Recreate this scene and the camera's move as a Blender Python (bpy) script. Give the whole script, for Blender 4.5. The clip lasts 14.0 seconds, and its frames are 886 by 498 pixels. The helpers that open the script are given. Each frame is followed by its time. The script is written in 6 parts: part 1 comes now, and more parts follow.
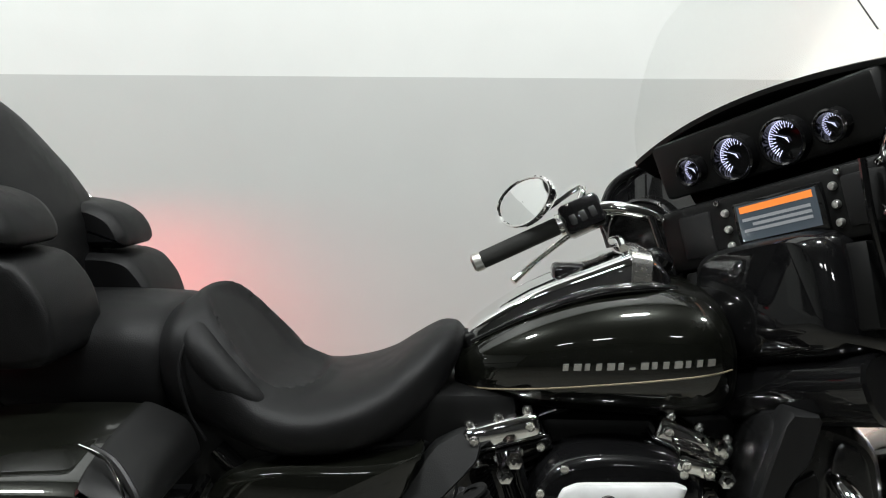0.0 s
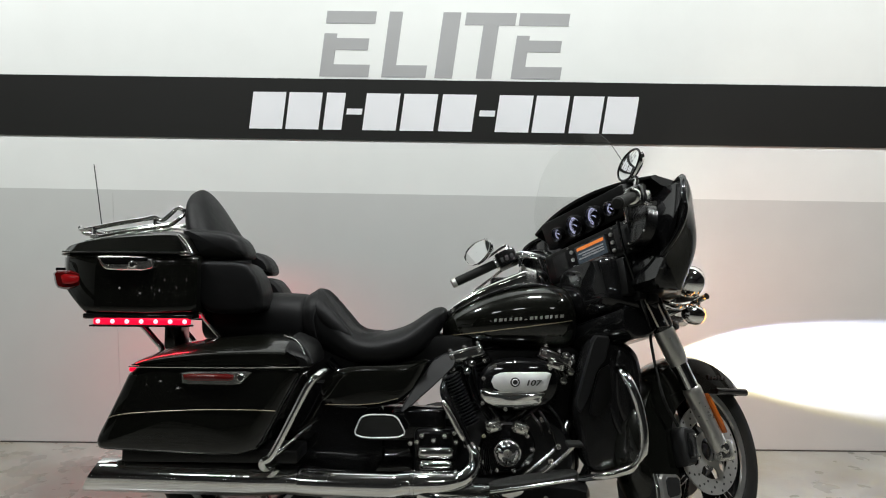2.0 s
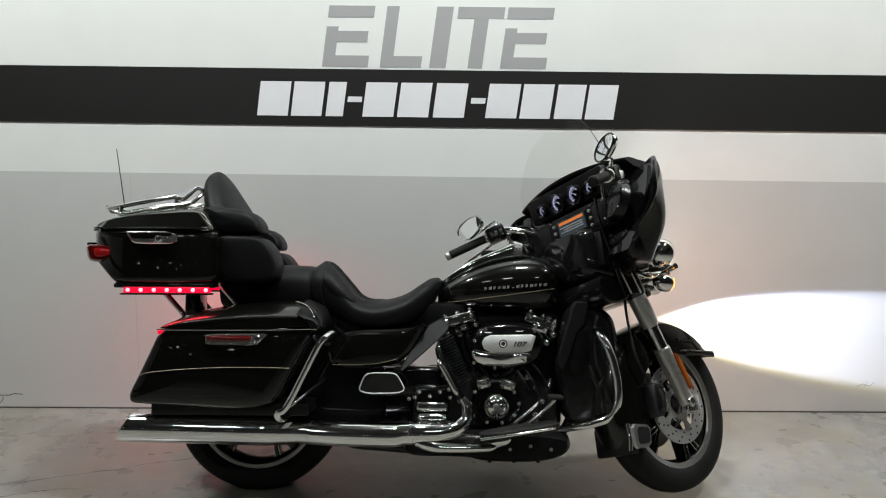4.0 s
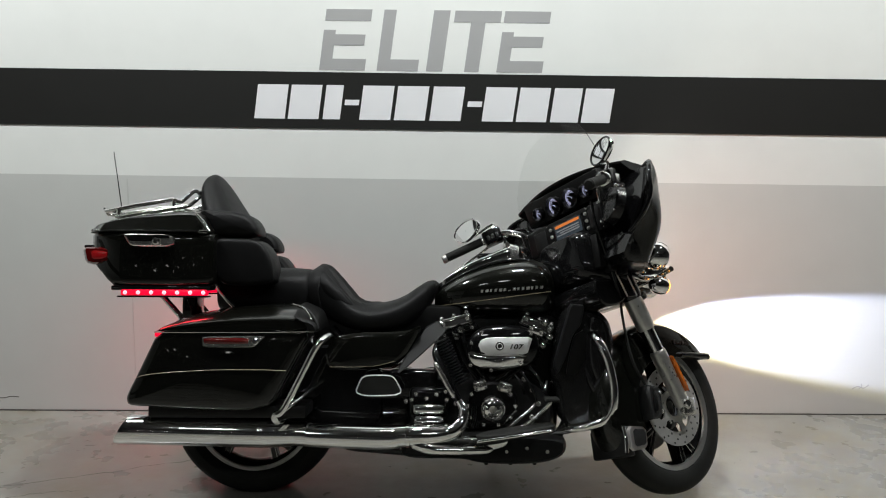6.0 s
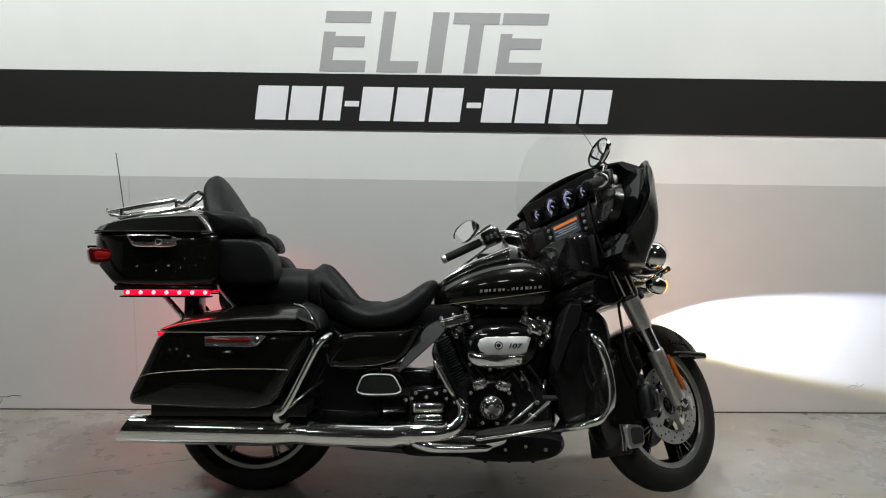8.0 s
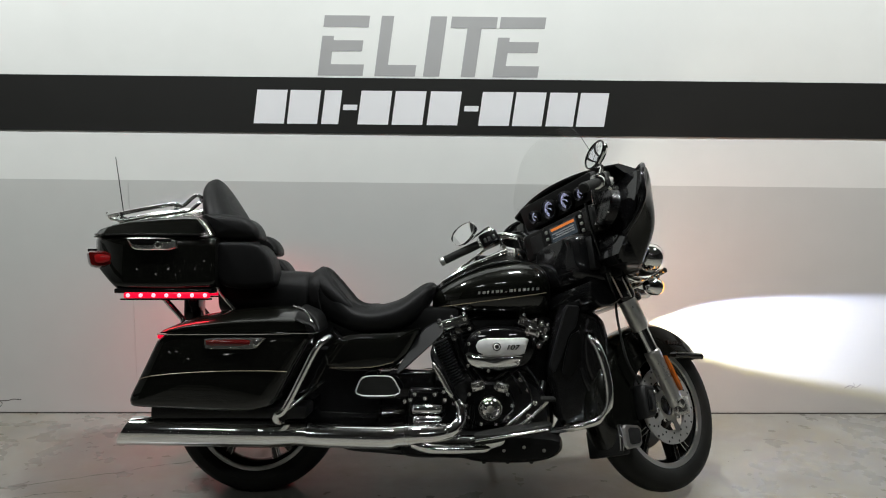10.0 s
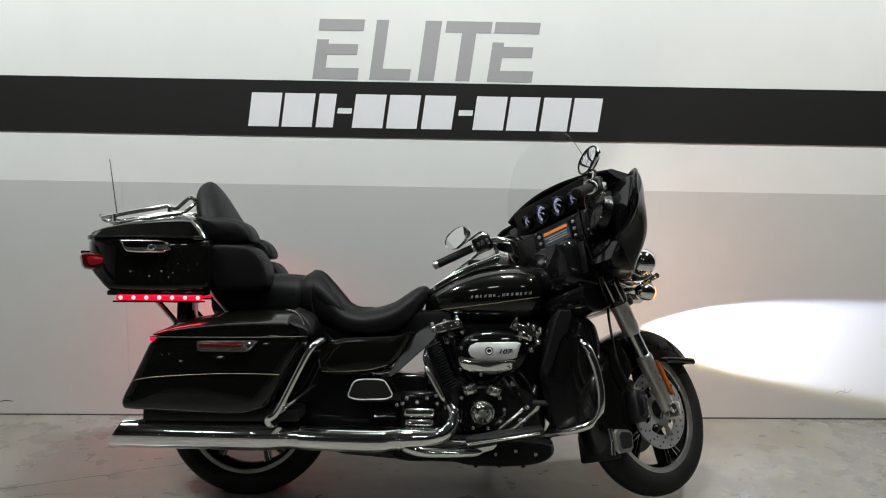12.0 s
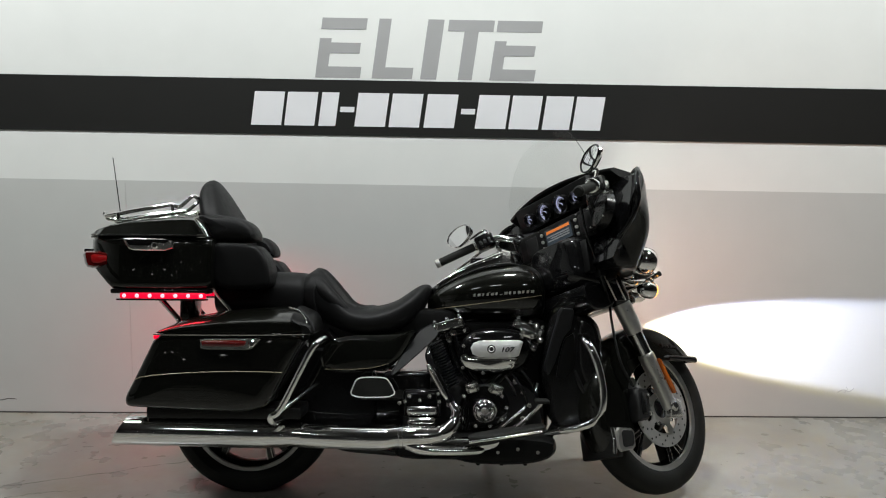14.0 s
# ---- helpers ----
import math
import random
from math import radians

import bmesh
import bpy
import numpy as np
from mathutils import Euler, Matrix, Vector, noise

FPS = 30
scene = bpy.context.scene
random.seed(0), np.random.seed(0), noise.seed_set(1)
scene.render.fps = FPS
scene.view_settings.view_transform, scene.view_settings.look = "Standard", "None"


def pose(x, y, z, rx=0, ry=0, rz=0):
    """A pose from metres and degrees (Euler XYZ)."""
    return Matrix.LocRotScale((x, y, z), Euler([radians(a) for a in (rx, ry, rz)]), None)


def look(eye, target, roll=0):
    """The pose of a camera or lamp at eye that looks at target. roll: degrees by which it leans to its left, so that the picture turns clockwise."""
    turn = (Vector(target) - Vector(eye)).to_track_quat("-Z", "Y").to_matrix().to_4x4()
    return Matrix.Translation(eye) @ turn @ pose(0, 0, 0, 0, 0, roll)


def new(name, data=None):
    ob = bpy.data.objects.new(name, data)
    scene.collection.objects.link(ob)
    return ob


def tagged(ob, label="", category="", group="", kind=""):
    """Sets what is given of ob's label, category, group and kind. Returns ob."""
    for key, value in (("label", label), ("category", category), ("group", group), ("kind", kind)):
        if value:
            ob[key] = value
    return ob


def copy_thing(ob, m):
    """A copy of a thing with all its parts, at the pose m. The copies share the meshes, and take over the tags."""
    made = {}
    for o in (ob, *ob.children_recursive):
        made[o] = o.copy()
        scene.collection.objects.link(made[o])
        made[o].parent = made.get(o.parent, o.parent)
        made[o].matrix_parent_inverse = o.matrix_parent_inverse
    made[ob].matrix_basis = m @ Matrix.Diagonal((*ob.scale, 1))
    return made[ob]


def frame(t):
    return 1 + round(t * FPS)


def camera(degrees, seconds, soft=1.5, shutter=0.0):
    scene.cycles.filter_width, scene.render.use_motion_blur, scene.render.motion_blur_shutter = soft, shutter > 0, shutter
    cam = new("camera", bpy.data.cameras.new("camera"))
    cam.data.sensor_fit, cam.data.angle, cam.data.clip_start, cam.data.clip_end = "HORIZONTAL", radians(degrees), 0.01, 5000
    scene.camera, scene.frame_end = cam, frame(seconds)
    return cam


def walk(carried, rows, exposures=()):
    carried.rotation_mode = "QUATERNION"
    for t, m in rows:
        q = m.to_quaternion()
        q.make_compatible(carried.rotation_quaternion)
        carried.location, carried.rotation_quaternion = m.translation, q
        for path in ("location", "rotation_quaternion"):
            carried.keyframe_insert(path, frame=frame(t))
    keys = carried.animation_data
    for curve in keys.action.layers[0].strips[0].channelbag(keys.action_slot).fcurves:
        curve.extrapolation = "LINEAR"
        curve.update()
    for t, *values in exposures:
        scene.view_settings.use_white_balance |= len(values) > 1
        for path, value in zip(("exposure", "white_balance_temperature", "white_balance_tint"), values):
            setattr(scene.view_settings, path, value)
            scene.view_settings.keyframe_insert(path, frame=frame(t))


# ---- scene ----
cam = camera(58.0, 14.0, 1.1)
PATH = [
    (0, (0.735, -2.145, 1.338), (0.640, -0.226, 0.785), -0.4),
    (0.3, (0.707, -2.376, 1.290), (0.612, -0.416, 0.916), -0.2),
    (0.5, (0.716, -2.532, 1.258), (0.627, -0.555, 0.945), 0.1),
    (0.8, (0.716, -2.780, 1.307), (0.675, -0.802, 1.008), 0.4),
    (1, (0.721, -2.930, 1.310), (0.692, -0.945, 1.076), 0.7),
    (1.2, (0.715, -3.092, 1.313), (0.672, -1.107, 1.073), 0.4),
    (1.5, (0.712, -3.321, 1.31), (0.688, -1.335, 1.076), -0.1),
    (1.7, (0.722, -3.468, 1.316), (0.714, -1.477, 1.119), 0.45),
    (2, (0.74, -3.661, 1.328), (0.704, -1.673, 1.118), 0.3),
    (2.2, (0.735, -3.761, 1.326), (0.726, -1.771, 1.129), 0.55),
    (2.5, (0.727, -3.863, 1.318), (0.716, -1.878, 1.08), 0.3),
    (2.7, (0.734, -3.898, 1.315), (0.732, -1.911, 1.087), 0.4),
    (3, (0.744, -3.918, 1.320), (0.738, -1.934, 1.066), 0.15),
    (3.2, (0.745, -3.928, 1.317), (0.717, -1.944, 1.071), 0.1),
    (5.5, (0.739, -3.969, 1.324), (0.734, -1.984, 1.08), 0.2),
    (6, (0.741, -3.967, 1.32), (0.729, -1.981, 1.082), 0.2),
    (6.5, (0.74, -3.974, 1.321), (0.734, -1.989, 1.081), 0.4),
    (7, (0.737, -3.986, 1.323), (0.733, -2.001, 1.082), 0.1),
    (7.5, (0.739, -3.999, 1.331), (0.732, -2.014, 1.09), 0.3),
    (8, (0.737, -3.998, 1.328), (0.729, -2.012, 1.088), 0.2),
    (10.5, (0.743, -4.022, 1.324), (0.738, -2.035, 1.096), 0.0),
    (11, (0.751, -4.023, 1.327), (0.741, -2.036, 1.102), 0.2),
    (11.5, (0.755, -4.025, 1.326), (0.752, -2.037, 1.105), 0.2),
    (12, (0.746, -4.026, 1.329), (0.754, -2.039, 1.106), 0.4),
    (12.5, (0.746, -4.028, 1.326), (0.751, -2.04, 1.109), 0.3),
    (13, (0.75, -4.031, 1.327), (0.775, -2.044, 1.105), 0.5),
    (13.5, (0.75, -4.03, 1.326), (0.757, -2.042, 1.106), 0.3),
    (14, (0.746, -4.032, 1.328), (0.748, -2.045, 1.102), 0.4),
]
walk(cam, [(t, look(eye, target, roll)) for t, eye, target, roll in PATH], exposures=[(0, 0.67), (0.5, 0.57), (1, 0.46), (1.5, 0.35), (2, 0.22), (3, 0.05), (5.5, 0), (14, 0)])

# ---- light and exposure ----
scene.view_settings.exposure = 0.0
world = bpy.data.worlds.new("world")
scene.world = world
world.use_nodes = True
world.node_tree.nodes["Background"].inputs[0].default_value = (0.8, 0.9, 1.0, 1)
world.node_tree.nodes["Background"].inputs[1].default_value = 0.003

# the bike leans on its stand, and its fork is turned to the left lock
STAND = pose(0, -0.93, 0.012, -9, 0, 0)
NECK = Vector((-math.sin(radians(26)), 0, math.cos(radians(26))))
STEER = Matrix.Translation((1.795, 0, 0)) @ Matrix.Rotation(radians(39), 4, NECK) @ Matrix.Translation((-1.795, 0, 0))
FRONT = STAND @ STEER
CEILING = 4.3
# the painted lines are tilted to fit the camera's view, lower towards the right
PAINT_SLOPE = 0.0105
PAINT = pose(0, 0, 0, 0, math.degrees(math.atan(PAINT_SLOPE)), 0)


def lamp(name, kind, m, watts, colour=(1, 1, 1), **more):
    data = bpy.data.lights.new(name, kind)
    data.energy, data.color = watts, colour
    if kind == "AREA":
        data.shape, data.size, data.size_y = "RECTANGLE", more["sx"], more["sy"]
    if kind == "SPOT":
        data.spot_size, data.spot_blend, data.shadow_soft_size = radians(more["cone"]), more["blend"], more["radius"]
    if kind == "POINT":
        data.shadow_soft_size = more["radius"]
    ob = new(name, data)
    ob.matrix_world = m
    return ob


WHITE = (0.965, 1.0, 0.99)
# out-of-view panels; the outer two are added to light the wall evenly
PANEL_SPOTS = [(-1.9, -1.4, 120), (0.78, -1.4, 103), (3.4, -1.4, 108)]
LIGHT_SPOTS = [(-0.55, -6.1), (-1.85, -6.1), (2.05, -6.1)]
for x, y, watts in PANEL_SPOTS:
    lamp("panel_lamp", "AREA", pose(x, y, CEILING - 0.075), watts, WHITE, sx=0.5, sy=0.2)
for x, y in LIGHT_SPOTS:
    lamp("ceiling_lamp", "AREA", pose(x, y, CEILING - 0.09), 14, WHITE, sx=0.6, sy=0.3)
HEAD = Vector((1.52, 0, 0.86))
# the lamp's lens parts its light a little: warm and cool beams through one slot
lamp("headlamp_beam", "SPOT", FRONT @ Matrix.Translation(HEAD + Vector((0, 0, 0.0011))) @ pose(0, 0, 0, 90, 0, -90), 48, (1.0, 0.86, 0.22), cone=100, blend=0.2, radius=0.0006)
lamp("headlamp_beam", "SPOT", FRONT @ Matrix.Translation(HEAD) @ pose(0, 0, 0, 90, 0, -90), 108, (1.0, 0.94, 0.66), cone=100, blend=0.2, radius=0.0006)
lamp("headlamp_beam", "SPOT", FRONT @ Matrix.Translation(HEAD + Vector((0, 0, -0.0001))) @ pose(0, 0, 0, 90, 0, -90), 225, (0.42, 0.52, 1.0), cone=66, blend=1.0, radius=0.0008)
for side in (1, -1):
    lamp("strip_glow", "AREA", STAND @ pose(-0.3, side * 0.345, 0.755, -40 if side < 0 else 32, 0, 0), 0.35 if side < 0 else 3.2, (1.0, 0.03, 0.05), sx=0.32, sy=0.015)
    lamp("signal_glow", "SPOT", FRONT @ Matrix.Translation((1.476, side * 0.2, 0.742)) @ pose(0, 0, 0, 90, 0, -90), 9.0, (1.0, 0.36, 0.2), cone=170, blend=1.0, radius=0.02)
# spill of the headlamp's lens past its rim
lamp("headlamp_spill", "POINT", FRONT @ Matrix.Translation(HEAD + Vector((0.056, 0, 0))), 6.0, (0.94, 1.0, 0.92), radius=0.004)

# ---- materials ----


def mat(name, colour, rough=0.5, metal=0.0, vary=0.15, scale=30.0, bump=0.0, bump_scale=200.0, coat=0.0, emit=None, watts=0.0, alpha=1.0, spec=0.5, ior=1.5, clear=0.0, stains=None, rough_vary=0.0):
    m = bpy.data.materials.new(name)
    m.use_nodes = True
    t = m.node_tree
    b = t.nodes["Principled BSDF"]
    b.inputs["Roughness"].default_value, b.inputs["Metallic"].default_value = rough, metal
    b.inputs["IOR"].default_value, b.inputs["Transmission Weight"].default_value, b.inputs["Alpha"].default_value = ior, clear, alpha
    b.inputs["Coat Weight"].default_value, b.inputs["Coat Roughness"].default_value = coat, 0.03
    b.inputs["Specular IOR Level"].default_value = spec
    if emit:
        b.inputs["Emission Color"].default_value, b.inputs["Emission Strength"].default_value = (*emit, 1), watts
    co = t.nodes.new("ShaderNodeTexCoord")
    n1 = t.nodes.new("ShaderNodeTexNoise")
    n1.inputs["Scale"].default_value, n1.inputs["Detail"].default_value = scale, 6
    n2 = t.nodes.new("ShaderNodeTexNoise")
    n2.inputs["Scale"].default_value, n2.inputs["Detail"].default_value = scale / 11, 4
    for n in (n1, n2):
        t.links.new(co.outputs["Object"], n.inputs["Vector"])
    mix = t.nodes.new("ShaderNodeMath")
    mix.operation = "ADD"
    t.links.new(n1.outputs["Fac"], mix.inputs[0])
    t.links.new(n2.outputs["Fac"], mix.inputs[1])
    ramp = t.nodes.new("ShaderNodeMapRange")
    ramp.inputs["From Min"].default_value, ramp.inputs["From Max"].default_value = 0.6, 1.4
    ramp.inputs["To Min"].default_value, ramp.inputs["To Max"].default_value = 1 - vary, 1 + vary
    t.links.new(mix.outputs[0], ramp.inputs["Value"])
    tint = t.nodes.new("ShaderNodeVectorMath")
    tint.operation = "SCALE"
    tint.inputs[0].default_value = colour
    t.links.new(ramp.outputs[0], tint.inputs["Scale"])
    t.links.new(tint.outputs[0], b.inputs["Base Color"])
    if rough_vary:
        rr = t.nodes.new("ShaderNodeMapRange")
        rr.inputs["From Min"].default_value, rr.inputs["From Max"].default_value = 0.7, 1.3
        rr.inputs["To Min"].default_value, rr.inputs["To Max"].default_value = max(0.0, rough - rough_vary), rough + rough_vary
        t.links.new(mix.outputs[0], rr.inputs["Value"])
        t.links.new(rr.outputs[0], b.inputs["Roughness"])
    if bump:
        n3 = t.nodes.new("ShaderNodeTexNoise")
        n3.inputs["Scale"].default_value, n3.inputs["Detail"].default_value = bump_scale, 3
        t.links.new(co.outputs["Object"], n3.inputs["Vector"])
        bu = t.nodes.new("ShaderNodeBump")
        bu.inputs["Strength"].default_value, bu.inputs["Distance"].default_value = bump, 0.002
        t.links.new(n3.outputs["Fac"], bu.inputs["Height"])
        t.links.new(bu.outputs[0], b.inputs["Normal"])
    return m


M = {
    "paint": mat("black_paint", (0.0046, 0.0049, 0.0037), 0.3, 0.4, 0.3, 500, coat=1.0, spec=0.06),
    "gloss": mat("gloss_black", (0.003, 0.003, 0.0032), 0.3, coat=0.8, spec=0.05),
    "satin": mat("satin_black", (0.005, 0.005, 0.005), 0.4, spec=0.3, bump=0.15, bump_scale=900),
    "wrinkle": mat("wrinkle_black", (0.006, 0.006, 0.006), 0.45, spec=0.3, bump=0.5, bump_scale=700),
    "chrome": mat("chrome", (0.8, 0.8, 0.79), 0.06, 1.0, 0.03, 20, rough_vary=0.02),
    "brushed": mat("brushed_metal", (0.5, 0.49, 0.46), 0.3, 1.0, 0.08, 60, rough_vary=0.06),
    "polished": mat("polished_alloy", (0.8, 0.79, 0.76), 0.24, 1.0, 0.06, 40, rough_vary=0.05),
    "alloy": mat("satin_alloy", (0.76, 0.75, 0.72), 0.36, 1.0, 0.06, 60, rough_vary=0.05),
    "forkleg": mat("fork_silver", (0.56, 0.55, 0.52), 0.3, 0.78, 0.08, 60, rough_vary=0.05),
    "rotor": mat("rotor_steel", (0.58, 0.57, 0.55), 0.38, 0.75, 0.1, 80, rough_vary=0.05),
    "vinyl": mat("black_vinyl", (0.0033, 0.0033, 0.0035), 0.46, spec=0.15, vary=0.2, bump=0.35, bump_scale=600, rough_vary=0.06),
    "rubber": mat("rubber", (0.013, 0.0132, 0.0122), 0.6, spec=0.12, vary=0.2, bump=0.3, bump_scale=300, rough_vary=0.08),
    "deflector": mat("grey_plastic", (0.007, 0.0072, 0.0072), 0.48, spec=0.2, bump=0.2, bump_scale=500),
    "gold": mat("gold_line", (0.17, 0.14, 0.09), 0.4, 0.2),
    "silver": mat("silver_badge", (0.78, 0.78, 0.78), 0.3, 0.35),
    "red": mat("red_lens", (0.075, 0.003, 0.003), 0.12, coat=0.6),
    "redlit": mat("lit_tail_lens", (0.14, 0.004, 0.004), 0.15, emit=(1, 0.01, 0.02), watts=0.06),
    "strip": mat("lit_strip_lens", (0.5, 0.01, 0.02), 0.2, emit=(1.0, 0.0, 0.04), watts=0.9),
    "diode": mat("lit_diode", (0.9, 0.25, 0.28), 0.3, emit=(1.0, 0.30, 0.36), watts=2.0),
    "amber": mat("amber_lens", (0.55, 0.13, 0.015), 0.18, coat=0.5),
    "amberlit": mat("lit_amber_lens", (0.6, 0.2, 0.03), 0.2, emit=(1.0, 0.4, 0.06), watts=2.5),
    "lens": mat("lit_headlamp_lens", (0.9, 0.9, 0.9), 0.1, emit=(1, 0.97, 0.92), watts=2.0),
    "spotlit": mat("lit_wall_lamp", (0.9, 0.9, 0.9), 0.3, emit=(1, 0.98, 0.95), watts=9.0),
    "mirror": mat("mirror_glass", (0.85, 0.86, 0.86), 0.02, 1.0, 0.01),
    "dial": mat("lit_dial_marks", (0.6, 0.6, 0.8), 0.3, emit=(0.68, 0.7, 1.0), watts=0.6),
    "screen": mat("screen_glass", (0.02, 0.025, 0.03), 0.12, emit=(0.25, 0.32, 0.38), watts=0.10, coat=0.5),
    "screenbar": mat("lit_screen_bar", (0.5, 0.15, 0.02), 0.3, emit=(1.0, 0.24, 0.06), watts=0.35),
    "screenrow": mat("lit_screen_rows", (0.16, 0.16, 0.17), 0.3, emit=(0.55, 0.6, 0.62), watts=0.1),
    "inner": mat("dull_black", (0.0035, 0.0035, 0.0035), 0.42, spec=0.14, bump=0.1, bump_scale=800),
    "matt": mat("matt_black_plastic", (0.007, 0.007, 0.007), 0.5, spec=0.35, bump=0.2, bump_scale=500),
    "leg": mat("moulded_black_plastic", (0.0055, 0.0055, 0.0056), 0.24, spec=0.4, bump=0.12, bump_scale=600, rough_vary=0.05),
    "vent": mat("matt_grey_plastic", (0.0068, 0.0068, 0.007), 0.46, spec=0.2, bump=0.15, bump_scale=500),
    "ink": mat("black_ink", (0.015, 0.015, 0.015), 0.5),
}


def glass_material():
    m = bpy.data.materials.new("clear_windshield")
    m.use_nodes = True
    t = m.node_tree
    t.nodes.clear()
    out = t.nodes.new("ShaderNodeOutputMaterial")
    a = t.nodes.new("ShaderNodeBsdfTransparent")
    a.inputs[0].default_value = (0.985, 0.988, 0.985, 1)
    g = t.nodes.new("ShaderNodeBsdfGlossy")
    g.inputs["Roughness"].default_value = 0.04
    mix = t.nodes.new("ShaderNodeMixShader")
    mix.inputs[0].default_value = 0.03
    t.links.new(a.outputs[0], mix.inputs[1])
    t.links.new(g.outputs[0], mix.inputs[2])
    t.links.new(mix.outputs[0], out.inputs[0])
    return m


M["glass"] = glass_material()


def wall_material(name, upper, lower, line):
    """Two coats of wall paint that meet at a line tilted by PAINT_SLOPE, with roller texture and faint scuffs."""
    m = mat(name, upper, 0.5, vary=0.03, scale=6, bump=0.07, bump_scale=160, rough_vary=0.05)
    t = m.node_tree
    b = t.nodes["Principled BSDF"]
    old = b.inputs["Base Color"].links[0].from_node
    co = t.nodes.new("ShaderNodeTexCoord")
    xyz = t.nodes.new("ShaderNodeSeparateXYZ")
    t.links.new(co.outputs["Object"], xyz.inputs[0])
    step = t.nodes.new("ShaderNodeMath")
    step.operation = "GREATER_THAN"
    step.inputs[1].default_value = line
    slope = t.nodes.new("ShaderNodeMath")
    slope.operation = "MULTIPLY_ADD"
    slope.inputs[1].default_value = PAINT_SLOPE
    t.links.new(xyz.outputs["X"], slope.inputs[0])
    t.links.new(xyz.outputs["Z"], slope.inputs[2])
    t.links.new(slope.outputs[0], step.inputs[0])
    pick = t.nodes.new("ShaderNodeMix")
    pick.data_type = "RGBA"
    pick.inputs["A"].default_value, pick.inputs["B"].default_value = (*lower, 1), (*upper, 1)
    t.links.new(step.outputs[0], pick.inputs["Factor"])
    t.links.new(pick.outputs["Result"], old.inputs[0])
    return m


def floor_material():
    """Worn, sealed concrete: broad blotches, yellowed patches, dark specks and scratches."""
    m = mat("sealed_concrete", (0.22, 0.216, 0.196), 0.32, spec=0.28, vary=0.3, scale=9, bump=0.25, bump_scale=40, rough_vary=0.13)
    t = m.node_tree
    b = t.nodes["Principled BSDF"]
    old = b.inputs["Base Color"].links[0].from_socket
    co = t.nodes.new("ShaderNodeTexCoord")

    def mask(scale, detail, lo, hi, stretch=(1, 1, 1)):
        mp = t.nodes.new("ShaderNodeMapping")
        mp.inputs["Scale"].default_value = stretch
        t.links.new(co.outputs["Object"], mp.inputs["Vector"])
        n = t.nodes.new("ShaderNodeTexNoise")
        n.inputs["Scale"].default_value, n.inputs["Detail"].default_value = scale, detail
        n.inputs["Roughness"].default_value = 0.62
        t.links.new(mp.outputs[0], n.inputs["Vector"])
        q = t.nodes.new("ShaderNodeMapRange")
        q.inputs["From Min"].default_value, q.inputs["From Max"].default_value = lo, hi
        t.links.new(n.outputs["Fac"], q.inputs["Value"])
        return q.outputs[0]

    last = old
    for fac, colour in ((mask(1.7, 5, 0.45, 0.8), (0.165, 0.142, 0.092)), (mask(4.3, 6, 0.45, 0.85), (0.165, 0.161, 0.149)), (mask(13, 3, 0.66, 0.9), (0.085, 0.082, 0.075)), (mask(9, 4, 0.72, 0.85, (1, 3.5, 1)), (0.075, 0.07, 0.064))):
        mix = t.nodes.new("ShaderNodeMix")
        mix.data_type = "RGBA"
        mix.inputs["B"].default_value = (*colour, 1)
        t.links.new(fac, mix.inputs["Factor"])
        t.links.new(last, mix.inputs["A"])
        last = mix.outputs["Result"]
    t.links.new(last, b.inputs["Base Color"])
    return m


M["wall"] = wall_material("two_tone_wall_paint", (0.72, 0.73, 0.71), (0.52, 0.527, 0.512), 1.197)
M["room"] = mat("unseen_room_tone", (0.03, 0.03, 0.03), 0.7, vary=0.1, scale=3)
M["ceiling"] = mat("unseen_ceiling_tone", (0.06, 0.06, 0.058), 0.7, vary=0.1, scale=3)
M["band"] = mat("black_wall_paint", (0.01, 0.01, 0.0092), 0.55, vary=0.08, scale=8, spec=0.3)
M["letter"] = mat("grey_wall_lettering", (0.34, 0.34, 0.34), 0.5, vary=0.04, scale=8)
M["number"] = mat("white_wall_lettering", (0.74, 0.74, 0.76), 0.5, vary=0.03, scale=8)
M["floor"] = floor_material()
M["grime"] = mat("crack_dirt", (0.05, 0.045, 0.04), 0.9)
M["seam"] = mat("wall_line_tone", (0.475, 0.48, 0.465), 0.6)
M["panel"] = mat("light_panel", (0.8, 0.8, 0.8), 0.4)

# ---- mesh tools ----


def part(name, bm, material, parent=None, label="", front=False, sharp=38):
    """Links a bmesh as one mesh object, under a thing or a part. front: turned with the fork."""
    if front:
        bm.transform(STEER)
    bmesh.ops.recalc_face_normals(bm, faces=bm.faces)
    me = bpy.data.meshes.new(name)
    bm.to_mesh(me)
    bm.free()
    me.materials.append(M[material])
    me.shade_smooth()
    me.set_sharp_from_angle(angle=radians(sharp))
    ob = new(name, me)
    ob.parent = parent
    if label:
        tagged(ob, label)
    return ob


def thing(name, m, label, category, group="", kind=""):
    ob = new(name)
    ob.empty_display_size = 0.2
    ob.matrix_world = m
    return tagged(ob, label, category, group, kind)


def box(bm, lo, hi, bevel=0.0, m=None, segments=2):
    made = bmesh.ops.create_cube(bm, size=1)["verts"]
    for v in made:
        v.co = Vector([lo[i] + (v.co[i] + 0.5) * (hi[i] - lo[i]) for i in range(3)])
    if bevel:
        edges = list({e for v in made for e in v.link_edges})
        got = bmesh.ops.bevel(bm, geom=edges, offset=bevel, segments=segments, profile=0.5, affect="EDGES")
        made = list({v for f in got["faces"] for v in f.verts} | {v for v in made if v.is_valid})
    if m:
        for v in made:
            v.co = m @ v.co
    return bm


